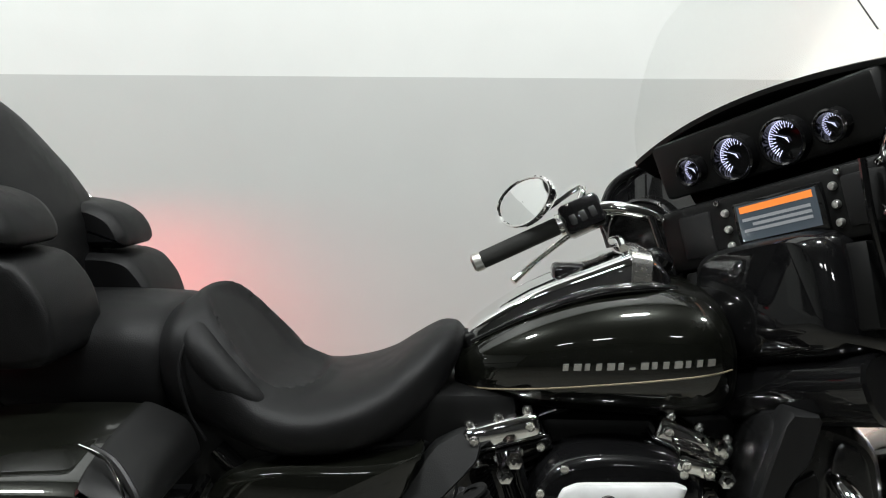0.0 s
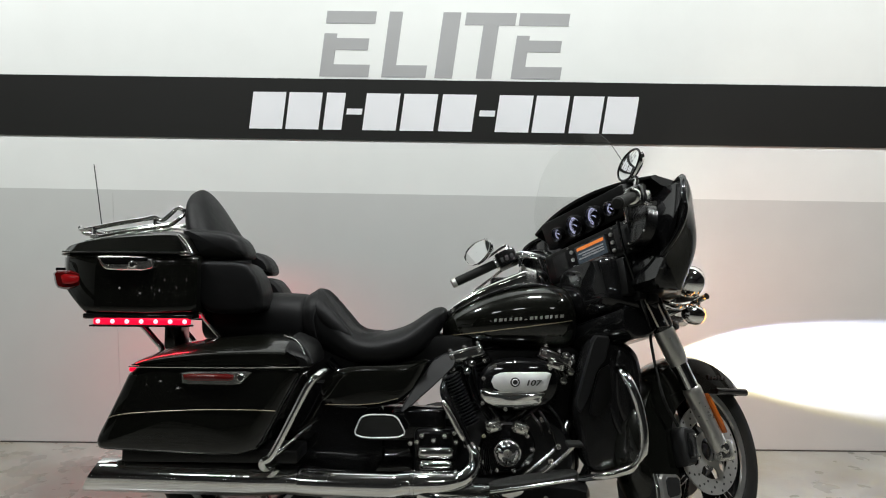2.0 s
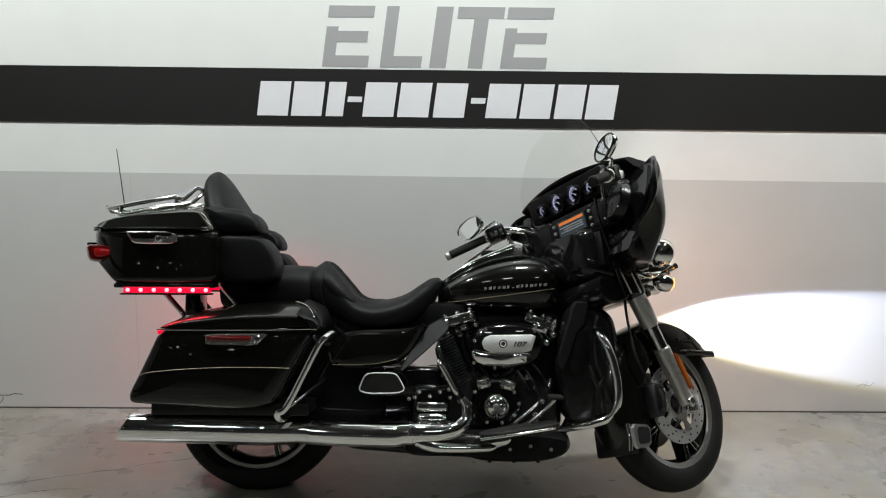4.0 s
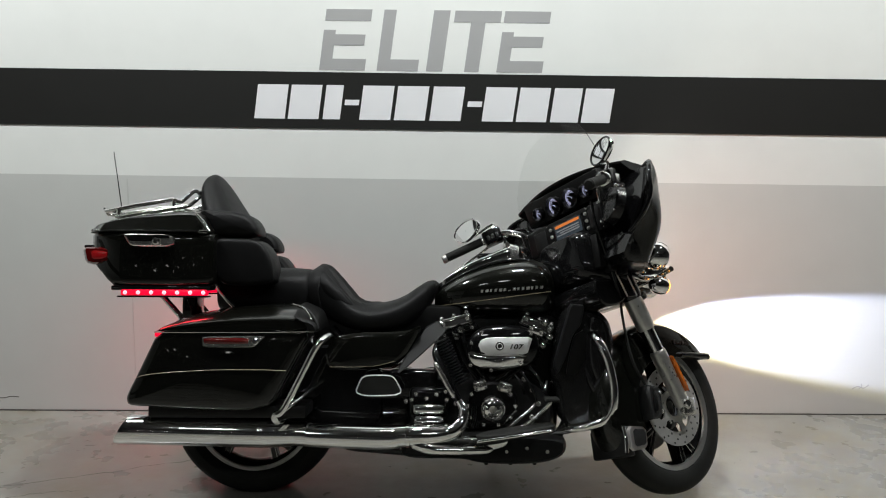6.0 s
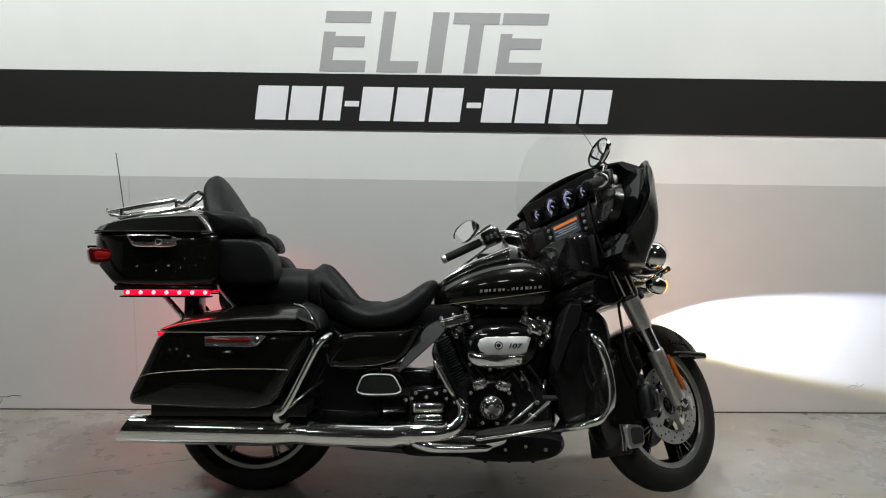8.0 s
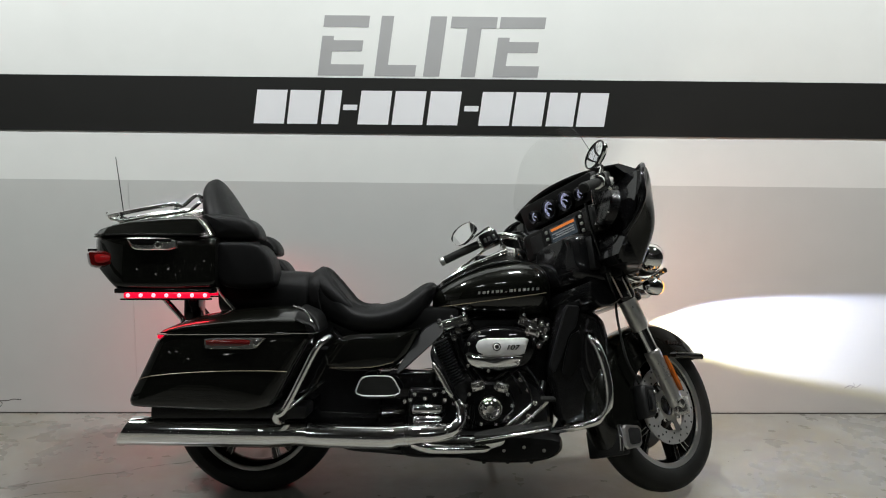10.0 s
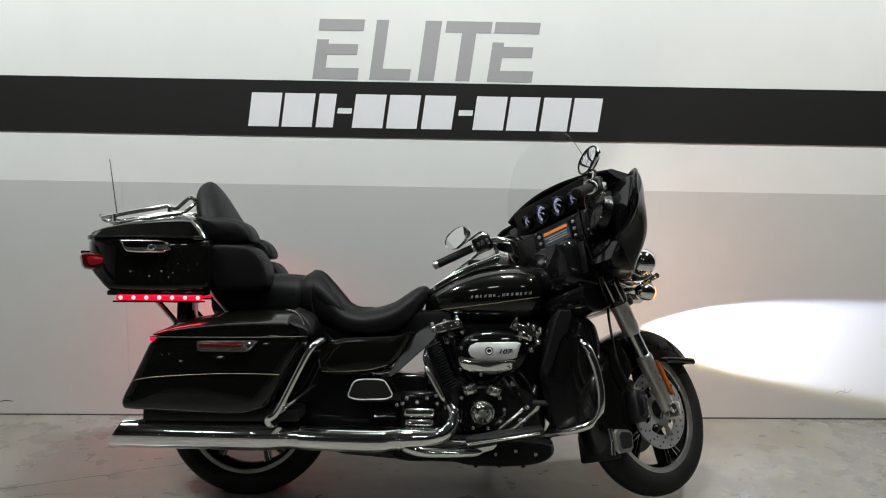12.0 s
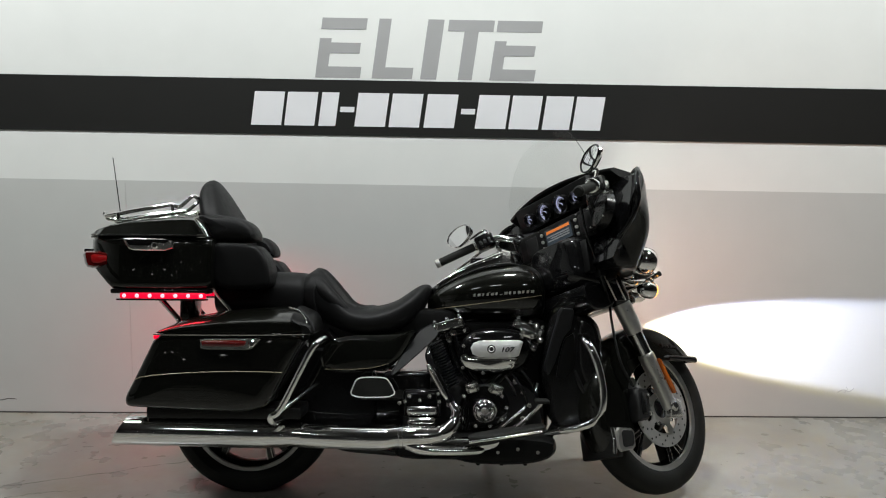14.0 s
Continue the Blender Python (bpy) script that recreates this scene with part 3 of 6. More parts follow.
def build_front_end():
    def fall(f):
        a = radians(39 + 169 * f)
        edge = 0.2 / math.sin(a) if a < radians(92) else 0.2
        return max(0.004, 0.315 - edge)
    fender = part("front_fender", fender_ring(bmesh.new(), AXLE, 0.336, 39, 208, 0.082, fall, 40), "paint", bike, "gloss black front mudguard", True)
    bm = bmesh.new()
    for s in (1, -1):
        path = [AXLE + Vector((x, s * 0.088, 0.2)) for x in (0.248, 0.2, 0.14, 0.08)]
        tube(bm, path, 0.0115, 10)
    path = [AXLE + Vector((r * math.cos(radians(38)), y, r * math.sin(radians(38)))) for r, y in ((0.319, -0.088), (0.325, -0.07), (0.332, -0.04), (0.335, 0), (0.332, 0.04), (0.325, 0.07), (0.319, 0.088))]
    tube(bm, path, 0.01, 10)
    part("fender_trim", bm, "gloss", fender, "black edge trim on the fender tip", True)
    for s in (1, -1):
        for k in range(6):
            x0 = AXLE.x + 0.055 + 0.017 * k
            bar = box(bmesh.new(), (x0, min(s * 0.084, s * 0.0875), 0.548), (x0 + 0.011, max(s * 0.084, s * 0.0875), 0.548 + (0.016 if k in (0, 3) else 0.009)), 0.001)
            part("badge_bar", bar, "deflector", fender, "small grey badge bar", True)
    bm = bmesh.new()
    e = AXLE + Vector((-0.29, 0, -0.105))
    box(bm, (e.x - 0.008, -0.09, e.z - 0.075), (e.x + 0.03, 0.09, e.z + 0.03), 0.008)
    part("mud_flap", bm, "satin", fender, "black plastic mud flap", True)
    bm = bmesh.new()
    pillow(bm, rounded([(e.x + 0.0, e.z - 0.06), (e.x + 0.09, e.z - 0.05), (e.x + 0.095, e.z + 0.026), (e.x + 0.0, e.z + 0.03)], 1, 0.15), [(-0.06, 0), (-0.094, 0), (-0.1, 0.004)])
    part("trim_plate", bm, "alloy", fender, "bright mudguard trim plate", True)
    part("trim_bar", tube(bmesh.new(), [(e.x - 0.014, -0.088, e.z - 0.062), (e.x - 0.016, -0.095, e.z - 0.02), (e.x - 0.012, -0.088, e.z + 0.03)], 0.008, 10, 3), "chrome", fender, "narrow chrome strip", True)
    part("trim_insert", pillow(bmesh.new(), rounded([(e.x + 0.022, e.z - 0.044), (e.x + 0.08, e.z - 0.037), (e.x + 0.085, e.z + 0.016), (e.x + 0.022, e.z + 0.019)], 1, 0.15), [(-0.09, 0), (-0.1025, 0)]), "matt", fender, "dark grey insert", True)
    for s in (-1, 1):
        y = s * 0.115
        def at(z, y=y):
            return Vector((fork_x(z), y, z))
        fork = part("fork_leg", tube(bmesh.new(), [at(0.285), at(0.3), at(0.37), at(0.46), at(0.5), at(0.51)], [0.02, 0.028, 0.029, 0.031, 0.032, 0.028], 20, 4), "forkleg", bike, "satin alloy lower fork leg", True)
        part("fork_tube", tube(bmesh.new(), [at(0.5), at(0.58), at(0.66), at(0.73)], 0.027, 20, 2), "chrome", fork, "chrome fork tube", True)
        part("slider_cover", tube(bmesh.new(), [at(0.59), at(0.61), at(0.65), at(0.72)], [0.030, 0.0345, 0.0355, 0.0365], 24, 2), "forkleg", fork, "bright tube cover", True)
        part("upper_cover", tube(bmesh.new(), [at(0.705), at(0.72), at(0.8), at(0.93)], [0.036, 0.041, 0.042, 0.042], 20, 2), "gloss", fork, "black upper fork cover", True)
        bm = bmesh.new()
        tip = at(0.3)
        box(bm, (tip.x - 0.025, y - 0.022, 0.262), (tip.x + 0.05, y + 0.022, 0.335), 0.012)
        part("axle_clamp", bm, "polished", fork, "", True)
        part("axle_nut", lathe(bmesh.new(), [(0, 0.014), (0.012, 0.014), (0.014, 0.01), (0.014, 0)], turned((AXLE.x, y + s * 0.022, AXLE.z), (0, s, 0)), 18), "chrome", fork, "chrome axle nut", True)
        lens = [(at(z).x + dx, z) for z, dx in ((0.487, 0.020), (0.48, 0.034), (0.38, 0.034), (0.35, 0.028), (0.36, 0.018), (0.44, 0.014))]
        part("reflector", pillow(bmesh.new(), rounded(lens, 1), [(y + s * 0.012, 0), (y + s * 0.036, 0), (y + s * 0.04, 0.004)]), "amber", fork, "amber side reflector", True)
        cal = AXLE + Vector((-0.148, 0, 0.012))
        bm = bmesh.new()
        pillow(bm, rounded([(cal.x - 0.035, cal.z - 0.07), (cal.x + 0.03, cal.z - 0.06), (cal.x + 0.045, cal.z + 0.05), (cal.x - 0.03, cal.z + 0.06)], 1, 0.14), [(s * 0.06, 0.004), (s * 0.065, 0), (s * 0.115, 0), (s * 0.124, 0.008)])
        calip = part("brake_caliper", bm, "matt", bike, "black brake caliper", True)
        part("caliper_face", pillow(bmesh.new(), rounded([(cal.x - 0.018, cal.z - 0.045), (cal.x + 0.012, cal.z - 0.042), (cal.x + 0.018, cal.z + 0.035), (cal.x - 0.012, cal.z + 0.038)], 1, 0.15), [(s * 0.118, 0), (s * 0.127, 0), (s * 0.129, 0.003)]), "leg", calip, "grey caliper face", True)
        bolts(calip, [(cal.x + 0.03, s * 0.118, cal.z + dz) for dz in (-0.04, 0.03)], STEER.to_3x3() @ Vector((0, s, 0)), 0.008, 0.012, "polished", front=True)
        part("brake_hose", tube(bmesh.new(), [(cal.x - 0.03, s * 0.11, cal.z + 0.06), (cal.x - 0.08, s * 0.11, cal.z + 0.16), (cal.x - 0.06, s * 0.08, 0.66), (1.38, s * 0.06, 0.76)], 0.005, 8), "rubber", calip, "black brake hose", True)
    for s in (-1, 1):
        shape = [(1.198, 0.886), (1.243, 0.915), (1.348, 0.704), (1.293, 0.695)]
        panel = part("fork_panel", pillow(bmesh.new(), rounded(shape, 1, 0.08), [(s * 0.135, 0), (s * 0.157, 0), (s * 0.16, 0.003)]), "gloss", bike, "black fork side panel with bright edges", True)
        for (x0, z0), (x1, z1) in (((1.2, 0.882), (1.292, 0.698)), ((1.242, 0.909), (1.344, 0.705))):
            part("panel_edge", tube(bmesh.new(), [(x0, s * 0.16, z0), ((x0 + x1) / 2, s * 0.161, (z0 + z1) / 2), (x1, s * 0.16, z1)], 0.0032, 8, 2), "alloy", panel, "thin bright edge", True)
    bm = bmesh.new()
    box(bm, (1.27, -0.16, 0.9), (1.33, 0.16, 0.935), 0.012)
    box(bm, (1.33, -0.15, 0.70), (1.42, 0.15, 0.735), 0.012)
    part("triple_clamp", bm, "gloss", bike, "black fork yoke", True)


build_front_end()


def shell_point(u, v, grow=0.0):
    """The outer skin of the fairing. u: -1 to 1 across, v: 0 (low edge) to 1 (top)."""
    y = 0.415 * math.sin(u * math.pi / 2)
    au = abs(u)
    low = 0.805 - 0.01 * math.exp(-((au - 0.62) / 0.22) ** 2) + 0.09 * max(0.0, au - 0.72) / 0.28
    rise = min(1.0, max(0.0, (au - 0.15) / 0.3))
    # top edge is lower on the right wing to fit the camera's view
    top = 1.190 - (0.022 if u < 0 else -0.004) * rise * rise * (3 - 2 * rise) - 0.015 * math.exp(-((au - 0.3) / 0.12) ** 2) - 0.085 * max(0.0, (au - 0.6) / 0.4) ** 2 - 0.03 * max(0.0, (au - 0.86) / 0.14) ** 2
    z = low + (top - low) * v
    over = 0.985 * max(0.0, (v - 0.76) / 0.24)
    depth = 1.478 - (0.25 - 0.055 * (1 - au ** 6) * math.exp(-((v - 0.36) / 0.26) ** 2)) * au ** 1.25 - 0.055 * (1 - math.sqrt(1 - over * over)) * (1 - 0.75 * au ** 3)
    taper = (1 - v) ** 2
    return Vector((depth - grow - 0.02 * taper, y * (1 - grow * 1.2) * (1 - 0.27 * taper), z - grow * 0.3 * (v - 0.5)))


def build_fairing():
    bm = bmesh.new()
    nu, nv = 48, 28
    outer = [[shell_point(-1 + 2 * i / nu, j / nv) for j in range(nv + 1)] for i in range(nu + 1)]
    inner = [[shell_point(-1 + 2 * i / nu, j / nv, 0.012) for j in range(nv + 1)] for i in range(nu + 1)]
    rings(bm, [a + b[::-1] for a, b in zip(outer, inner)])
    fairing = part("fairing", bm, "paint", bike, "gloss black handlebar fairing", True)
    brim = [shell_point(-1, j / 14, 0.008) for j in range(14)] + [shell_point(-0.96 + 1.92 * i / 36, 0.99, 0.008) for i in range(37)] + [shell_point(1, 1 - j / 14, 0.008) for j in range(1, 15)]
    part("fairing_rim", tube(bmesh.new(), brim, 0.0095, 10, 2), "gloss", fairing, "rounded black edge of the fairing", True)
    # the lining that faces the rider, dished round the gauges
    bm = bmesh.new()
    def lining(u, v):
        p = shell_point(u, v, 0.014)
        au = abs(u)
        dish = 1.20 + 0.03 * (1 - au ** 4) - 0.03 * au ** 2 + 0.11 * au ** 6
        lean = 0.10 * (v - 0.5)
        x = min(p.x - 0.004, dish + lean)
        return Vector((x + 0.12 * max(0, abs(v - 0.5) * 2 - 0.86) / 0.14 * 0.3, p.y * 0.985, p.z))
    loops = [[lining(-1 + 2 * i / nu, j / nv) for j in range(nv + 1)] for i in range(nu + 1)]
    back = [[shell_point(-1 + 2 * i / nu, j / nv, 0.013) for j in range(nv + 1)] for i in range(nu + 1)]
    rings(bm, [a + b[::-1] for a, b in zip(loops, back)])
    part("lining", bm, "gloss", fairing, "glossy black inner fairing", True)
    # hood over the dials
    bm = bmesh.new()
    loops = []
    for i in range(25):
        u = -1 + 2 * i / 24
        y = 0.30 * u
        top = 1.211 - 0.03 * u * u
        edge = 1.175 + 0.04 * u * u
        loops.append([(edge, y, top - 0.012), (edge - 0.004, y, top - 0.004), (edge + 0.02, y, top + 0.004), (1.27, y, top + 0.002), (1.36, y * 1.03, top - 0.008), (1.36, y * 1.03, top - 0.03), (1.26, y, top - 0.03)])
    rings(bm, loops)
    part("hood", bm, "satin", fairing, "black dash hood", True)
    # the raised instrument panel
    bm = bmesh.new()
    tilt = Matrix.Translation((1.19, 0, 1.126)) @ Matrix.Rotation(radians(-18), 4, "Y")
    box(bm, (-0.012, -0.215, -0.05), (0.06, 0.215, 0.055), 0.01, tilt)
    part("instrument_panel", bm, "inner", fairing, "black gauge panel", True)
    box2 = bmesh.new()
    face = Matrix.Translation((1.178, -0.034, 0.990)) @ Matrix.Rotation(radians(-8), 4, "Y")
    box(box2, (-0.01, -0.185, -0.055), (0.06, 0.245, 0.06), 0.012, face)
    part("radio_panel", box2, "inner", fairing, "black radio surround", True)
    for y, r in ((0.156, 0.023), (0.063, 0.036), (-0.034, 0.036), (-0.115, 0.023)):
        # dials face the rider
        m = tilt @ Matrix.Translation((-0.013, y - 0.026, -0.008)) @ Matrix.Rotation(radians(-90), 4, "Y")
        ring = part("gauge", lathe(bmesh.new(), [(r + 0.004, -0.01), (r + 0.004, 0.02), (r + 0.001, 0.023), (r - 0.002, 0.02), (r - 0.003, 0.001), (0, 0.001)], m, 32), "gloss", fairing, "round gauge with lit dial", True)
        bm = bmesh.new()
        n = 22
        for k in range(n + 1):
            a = radians(-40 + 175 * k / n)
            long = 0.36 if k % 2 == 0 else 0.2
            # the dial's top is up: local x points up the panel
            c, s = math.cos(a), math.sin(a)
            for ra, rb in ((r * (0.92 - long), r * 0.92),):
                w = r * 0.026
                bm.faces.new([bm.verts.new(m @ Vector((q * c - e * s, q * s + e * c, 0.003))) for q, e in ((ra, -w), (rb, -w), (rb, w), (ra, w))])
        loop = [[m @ Vector((q * math.cos(radians(-15 + 110 * k / 20)), q * math.sin(radians(-15 + 110 * k / 20)), 0.0025)) for q in (r * 0.87, r * 0.92)] for k in range(21)]
        rings(bm, loop, False, False)
        part("dial_mark", bm, "dial", ring, "lit blue-white scale", True)
        bm = bmesh.new()
        bm.faces.new([bm.verts.new(m @ Vector(p)) for p in ((-0.006, -0.003, 0.005), (r * 0.1, -0.002, 0.005), (r * 0.45, r * 0.6, 0.005), (r * 0.1, 0.003, 0.005))])
        part("needle", bm, "dial", ring, "lit needle", True)
    bm = bmesh.new()
    box(bm, (-0.016, -0.082, -0.035), (0.0, 0.082, 0.042), 0.005, face)
    screen = part("radio", bm, "gloss", fairing, "radio with a lit display", True)
    def on_screen(name, y0, y1, z0, z1, material, label, d):
        q = bmesh.new()
        box(q, (-0.0172 - d, y0, z0), (-0.014, y1, z1), 0, face)
        part(name, q, material, screen, label, True)
    on_screen("display", -0.072, 0.072, -0.024, 0.036, "screen", "dim blue-grey display", 0)
    on_screen("display_bar", -0.066, 0.066, 0.022, 0.033, "screenbar", "lit orange bar", 0.001)
    for k, z in enumerate((0.008, -0.001, -0.010)):
        on_screen("display_line", -0.06, 0.064 - 0.018 * (k % 2), z, z + 0.005, "screenrow", "pale row", 0.001)
    for yy, zz in ((0.098, 0.03), (0.098, 0.002), (0.098, -0.026), (-0.098, 0.03), (-0.098, 0.002), (-0.098, -0.026)):
        part("radio_button", lathe(bmesh.new(), [(0, 0.008), (0.005, 0.0075), (0.0068, 0.004), (0.007, 0)], turned(face @ Vector((-0.011, yy, zz)), face.to_3x3() @ Vector((-1, 0, 0))), 14), "alloy", screen, "small bright radio button", True)
    for yy in (0.165, -0.145):
        part("speaker_panel", box(bmesh.new(), (-0.014, yy - 0.035, -0.036), (0.0, yy + 0.035, 0.042), 0.005, face), "vent", fairing, "dark grey panel beside the radio", True)
    q = bmesh.new()
    box(q, (-0.024, -0.075, -0.052), (-0.008, 0.045, -0.04), 0.004, face)
    box(q, (-0.03, 0.05, -0.056), (-0.008, 0.078, -0.034), 0.004, face)
    part("radio_switch", q, "chrome", screen, "bright switch row", True)
    for s in (1, -1):
        m = Matrix.Translation((1.165, s * 0.255, 1.015)) @ Matrix.Rotation(radians(-90 + s * -14), 4, "Y") @ Matrix.Rotation(radians(s * 18), 4, "X")
        sp = part("speaker", lathe(bmesh.new(), [(0.074, -0.03), (0.074, 0.004), (0.069, 0.008), (0.064, 0.003), (0.03, 0.01), (0, 0.012)], m, 36), "leg", fairing, "round black speaker grille", True)
        for dy, dz in ((0.05, 0.05), (-0.05, 0.05), (0.05, -0.05), (-0.05, -0.05)):
            bm = lathe(bmesh.new(), [(0, 0.009), (0.004, 0.008), (0.0045, 0.004)], m @ Matrix.Translation((dy * 1.03, dz * 1.03, 0)), 10)
            part("screw", bm, "chrome", sp, "", True)
    bolts(fairing, [face @ Vector((-0.011, yy, zz)) for yy in (0.232, -0.172) for zz in (0.048, -0.044)] + [face @ Vector((-0.011, yy, 0.05)) for yy in (0.11, -0.11)] + [face @ Vector((-0.011, 0.02, -0.048))], STEER.to_3x3() @ face.to_3x3() @ Vector((-1, 0, 0)), 0.0055, 0.006, "chrome", "dash_screw", True)
    # tool bay under the dash and the yoke cover
    bm = bmesh.new()
    loft(bm, along([(1.125, 0.80, 0.945, 0.10), (1.14, 0.775, 0.955, 0.125), (1.18, 0.755, 0.965, 0.145), (1.24, 0.74, 0.97, 0.16), (1.30, 0.74, 0.975, 0.175)], 3), 32, 5.0)
    part("yoke_cover", bm, "gloss", fairing, "black lower dash cover", True)
    for s in (1, -1):
        for k, (x, z0, z1) in enumerate(((1.165, 0.80, 0.93), (1.205, 0.785, 0.945), (1.248, 0.775, 0.95))):
            part("dash_panel", box(bmesh.new(), (x, min(s * 0.13, s * (0.168 + 0.012 * k)), z0), (x + 0.034, max(s * 0.13, s * (0.168 + 0.012 * k)), z1), 0.005), "inner", fairing, "flat black panel under the dash", True)
        part("cable", tube(bmesh.new(), [(1.13, s * 0.2, 1.04), (1.15, s * 0.19, 0.95), (1.2, s * 0.175, 0.83), (1.27, s * 0.14, 0.71)], 0.006, 8), "gloss", fairing, "black control cable", True)
    part("fairing_floor", pillow(bmesh.new(), rounded([(1.13, 0.77), (1.32, 0.77), (1.315, 0.70), (1.24, 0.66), (1.16, 0.66)], 2), [(-0.145, 0.006), (-0.14, 0), (0.14, 0), (0.145, 0.006)]), "gloss", fairing, "black closing panel under the fairing", True)
    # headlamp with an added mask; its slot is fitted to the beam's outline
    m = turned((HEAD.x, 0, HEAD.z), (1, 0, 0))
    part("headlamp", lathe(bmesh.new(), [(0.03, -0.05), (0.07, -0.03), (0.092, 0.01), (0.1, 0.05), (0.101, 0.095), (0.098, 0.099), (0.095, 0.094), (0.092, 0.054)], m, 40), "chrome", fairing, "chrome-rimmed headlamp, switched on", True)
    bm = bmesh.new()
    n = 48
    outer_ring, slot = [], []
    for k in range(n):
        a = 2 * math.pi * k / n
        c, s = math.cos(a), math.sin(a)
        outer_ring.append((HEAD.x + 0.05, 0.09 * c, HEAD.z + 0.09 * s))
        y = 0.036 * c
        upper = 0.001 - 6.2 * (y - 0.0105) ** 2 if y > -0.008 else -0.0011 + 0.14 * (y + 0.008)
        lower = -0.0138 + 0.03 * min(0.0, y) + 2.5 * y ** 2 + 2400 * y ** 4
        slot.append((HEAD.x + 0.05, y, HEAD.z + (upper if s > 0 else lower)))
    rings(bm, [outer_ring, slot], False)
    part("beam_mask", bm, "satin", fairing, "added mask that gives the beam its outline", True)
    bm = bmesh.new()
    tube(bm, [(1.47, -0.24, 0.80), (1.49, -0.15, 0.795), (1.5, 0, 0.79), (1.49, 0.15, 0.795), (1.47, 0.24, 0.80)], 0.011, 12)
    for s in (1, -1):
        tube(bm, [(1.49, s * 0.15, 0.795), (1.42, s * 0.14, 0.785), (1.36, s * 0.12, 0.80)], 0.013, 10)
        tube(bm, [(1.478, s * 0.2, 0.80), (1.46, s * 0.2, 0.77), (1.435, s * 0.2, 0.75)], 0.01, 10)
    bracket = part("lamp_bracket", bm, "chrome", bike, "chrome lamp bracket", True)
    for s in (1, -1):
        m = turned((1.44, s * 0.2, 0.862), (1, 0, 0))
        part("spot_lamp", lathe(bmesh.new(), [(0, -0.056), (0.017, -0.0535), (0.032, -0.046), (0.044, -0.035), (0.053, -0.019), (0.0565, -0.002), (0.057, 0.012), (0.0555, 0.02), (0.051, 0.024)], m, 32), "chrome", bracket, "round chrome spot lamp", True)
        part("spot_lens", lathe(bmesh.new(), [(0.051, 0.022), (0.042, 0.032), (0.025, 0.04), (0, 0.044)], m, 32), "mirror", bracket, "clear spot lamp lens", True)
        m = turned((1.428, s * 0.2, 0.742), (1, 0, 0))
        part("turn_signal", lathe(bmesh.new(), [(0, -0.04), (0.018, -0.036), (0.032, -0.016), (0.036, 0.01), (0.035, 0.022)], m, 28), "chrome", bracket, "chrome bullet turn signal", True)
        part("turn_lens", lathe(bmesh.new(), [(0.035, 0.02), (0.03, 0.034), (0.015, 0.042), (0, 0.044)], m, 28), "amberlit", bracket, "lit amber lens", True)
    # clear windshield, thin bent sheet
    bm = bmesh.new()
    outer, inner = [], []
    for i in range(25):
        u = -1 + 2 * i / 24
        au = abs(u)
        row = []
        for j in range(9):
            v = j / 8
            top = 1.455 - 0.22 * au ** 3.2
            z = 1.19 - 0.03 * au + (top - 1.19 + 0.03 * au) * v
            y = 0.025 + 0.28 * u * (1 - 0.12 * v)
            x = 1.37 - 0.16 * au ** 2 - 0.62 * (z - 1.19) * (1 - 0.25 * au)
            row.append(Vector((x, y, z)))
        outer.append(row)
        inner.append([p + Vector((0.002, 0, 0)) for p in row])
    rim = [row[-1].copy() for row in outer[:6]]
    rings(bm, [a + b[::-1] for a, b in zip(outer, inner)])
    ws = part("windshield", bm, "glass", fairing, "clear curved windshield", True)
    ws.visible_shadow = False
    edge = part("windshield_edge", tube(bmesh.new(), rim, 0.0013, 6, 1), "matt", ws, "dark cut edge of the windshield", True)
    edge.visible_shadow = False


build_fairing()


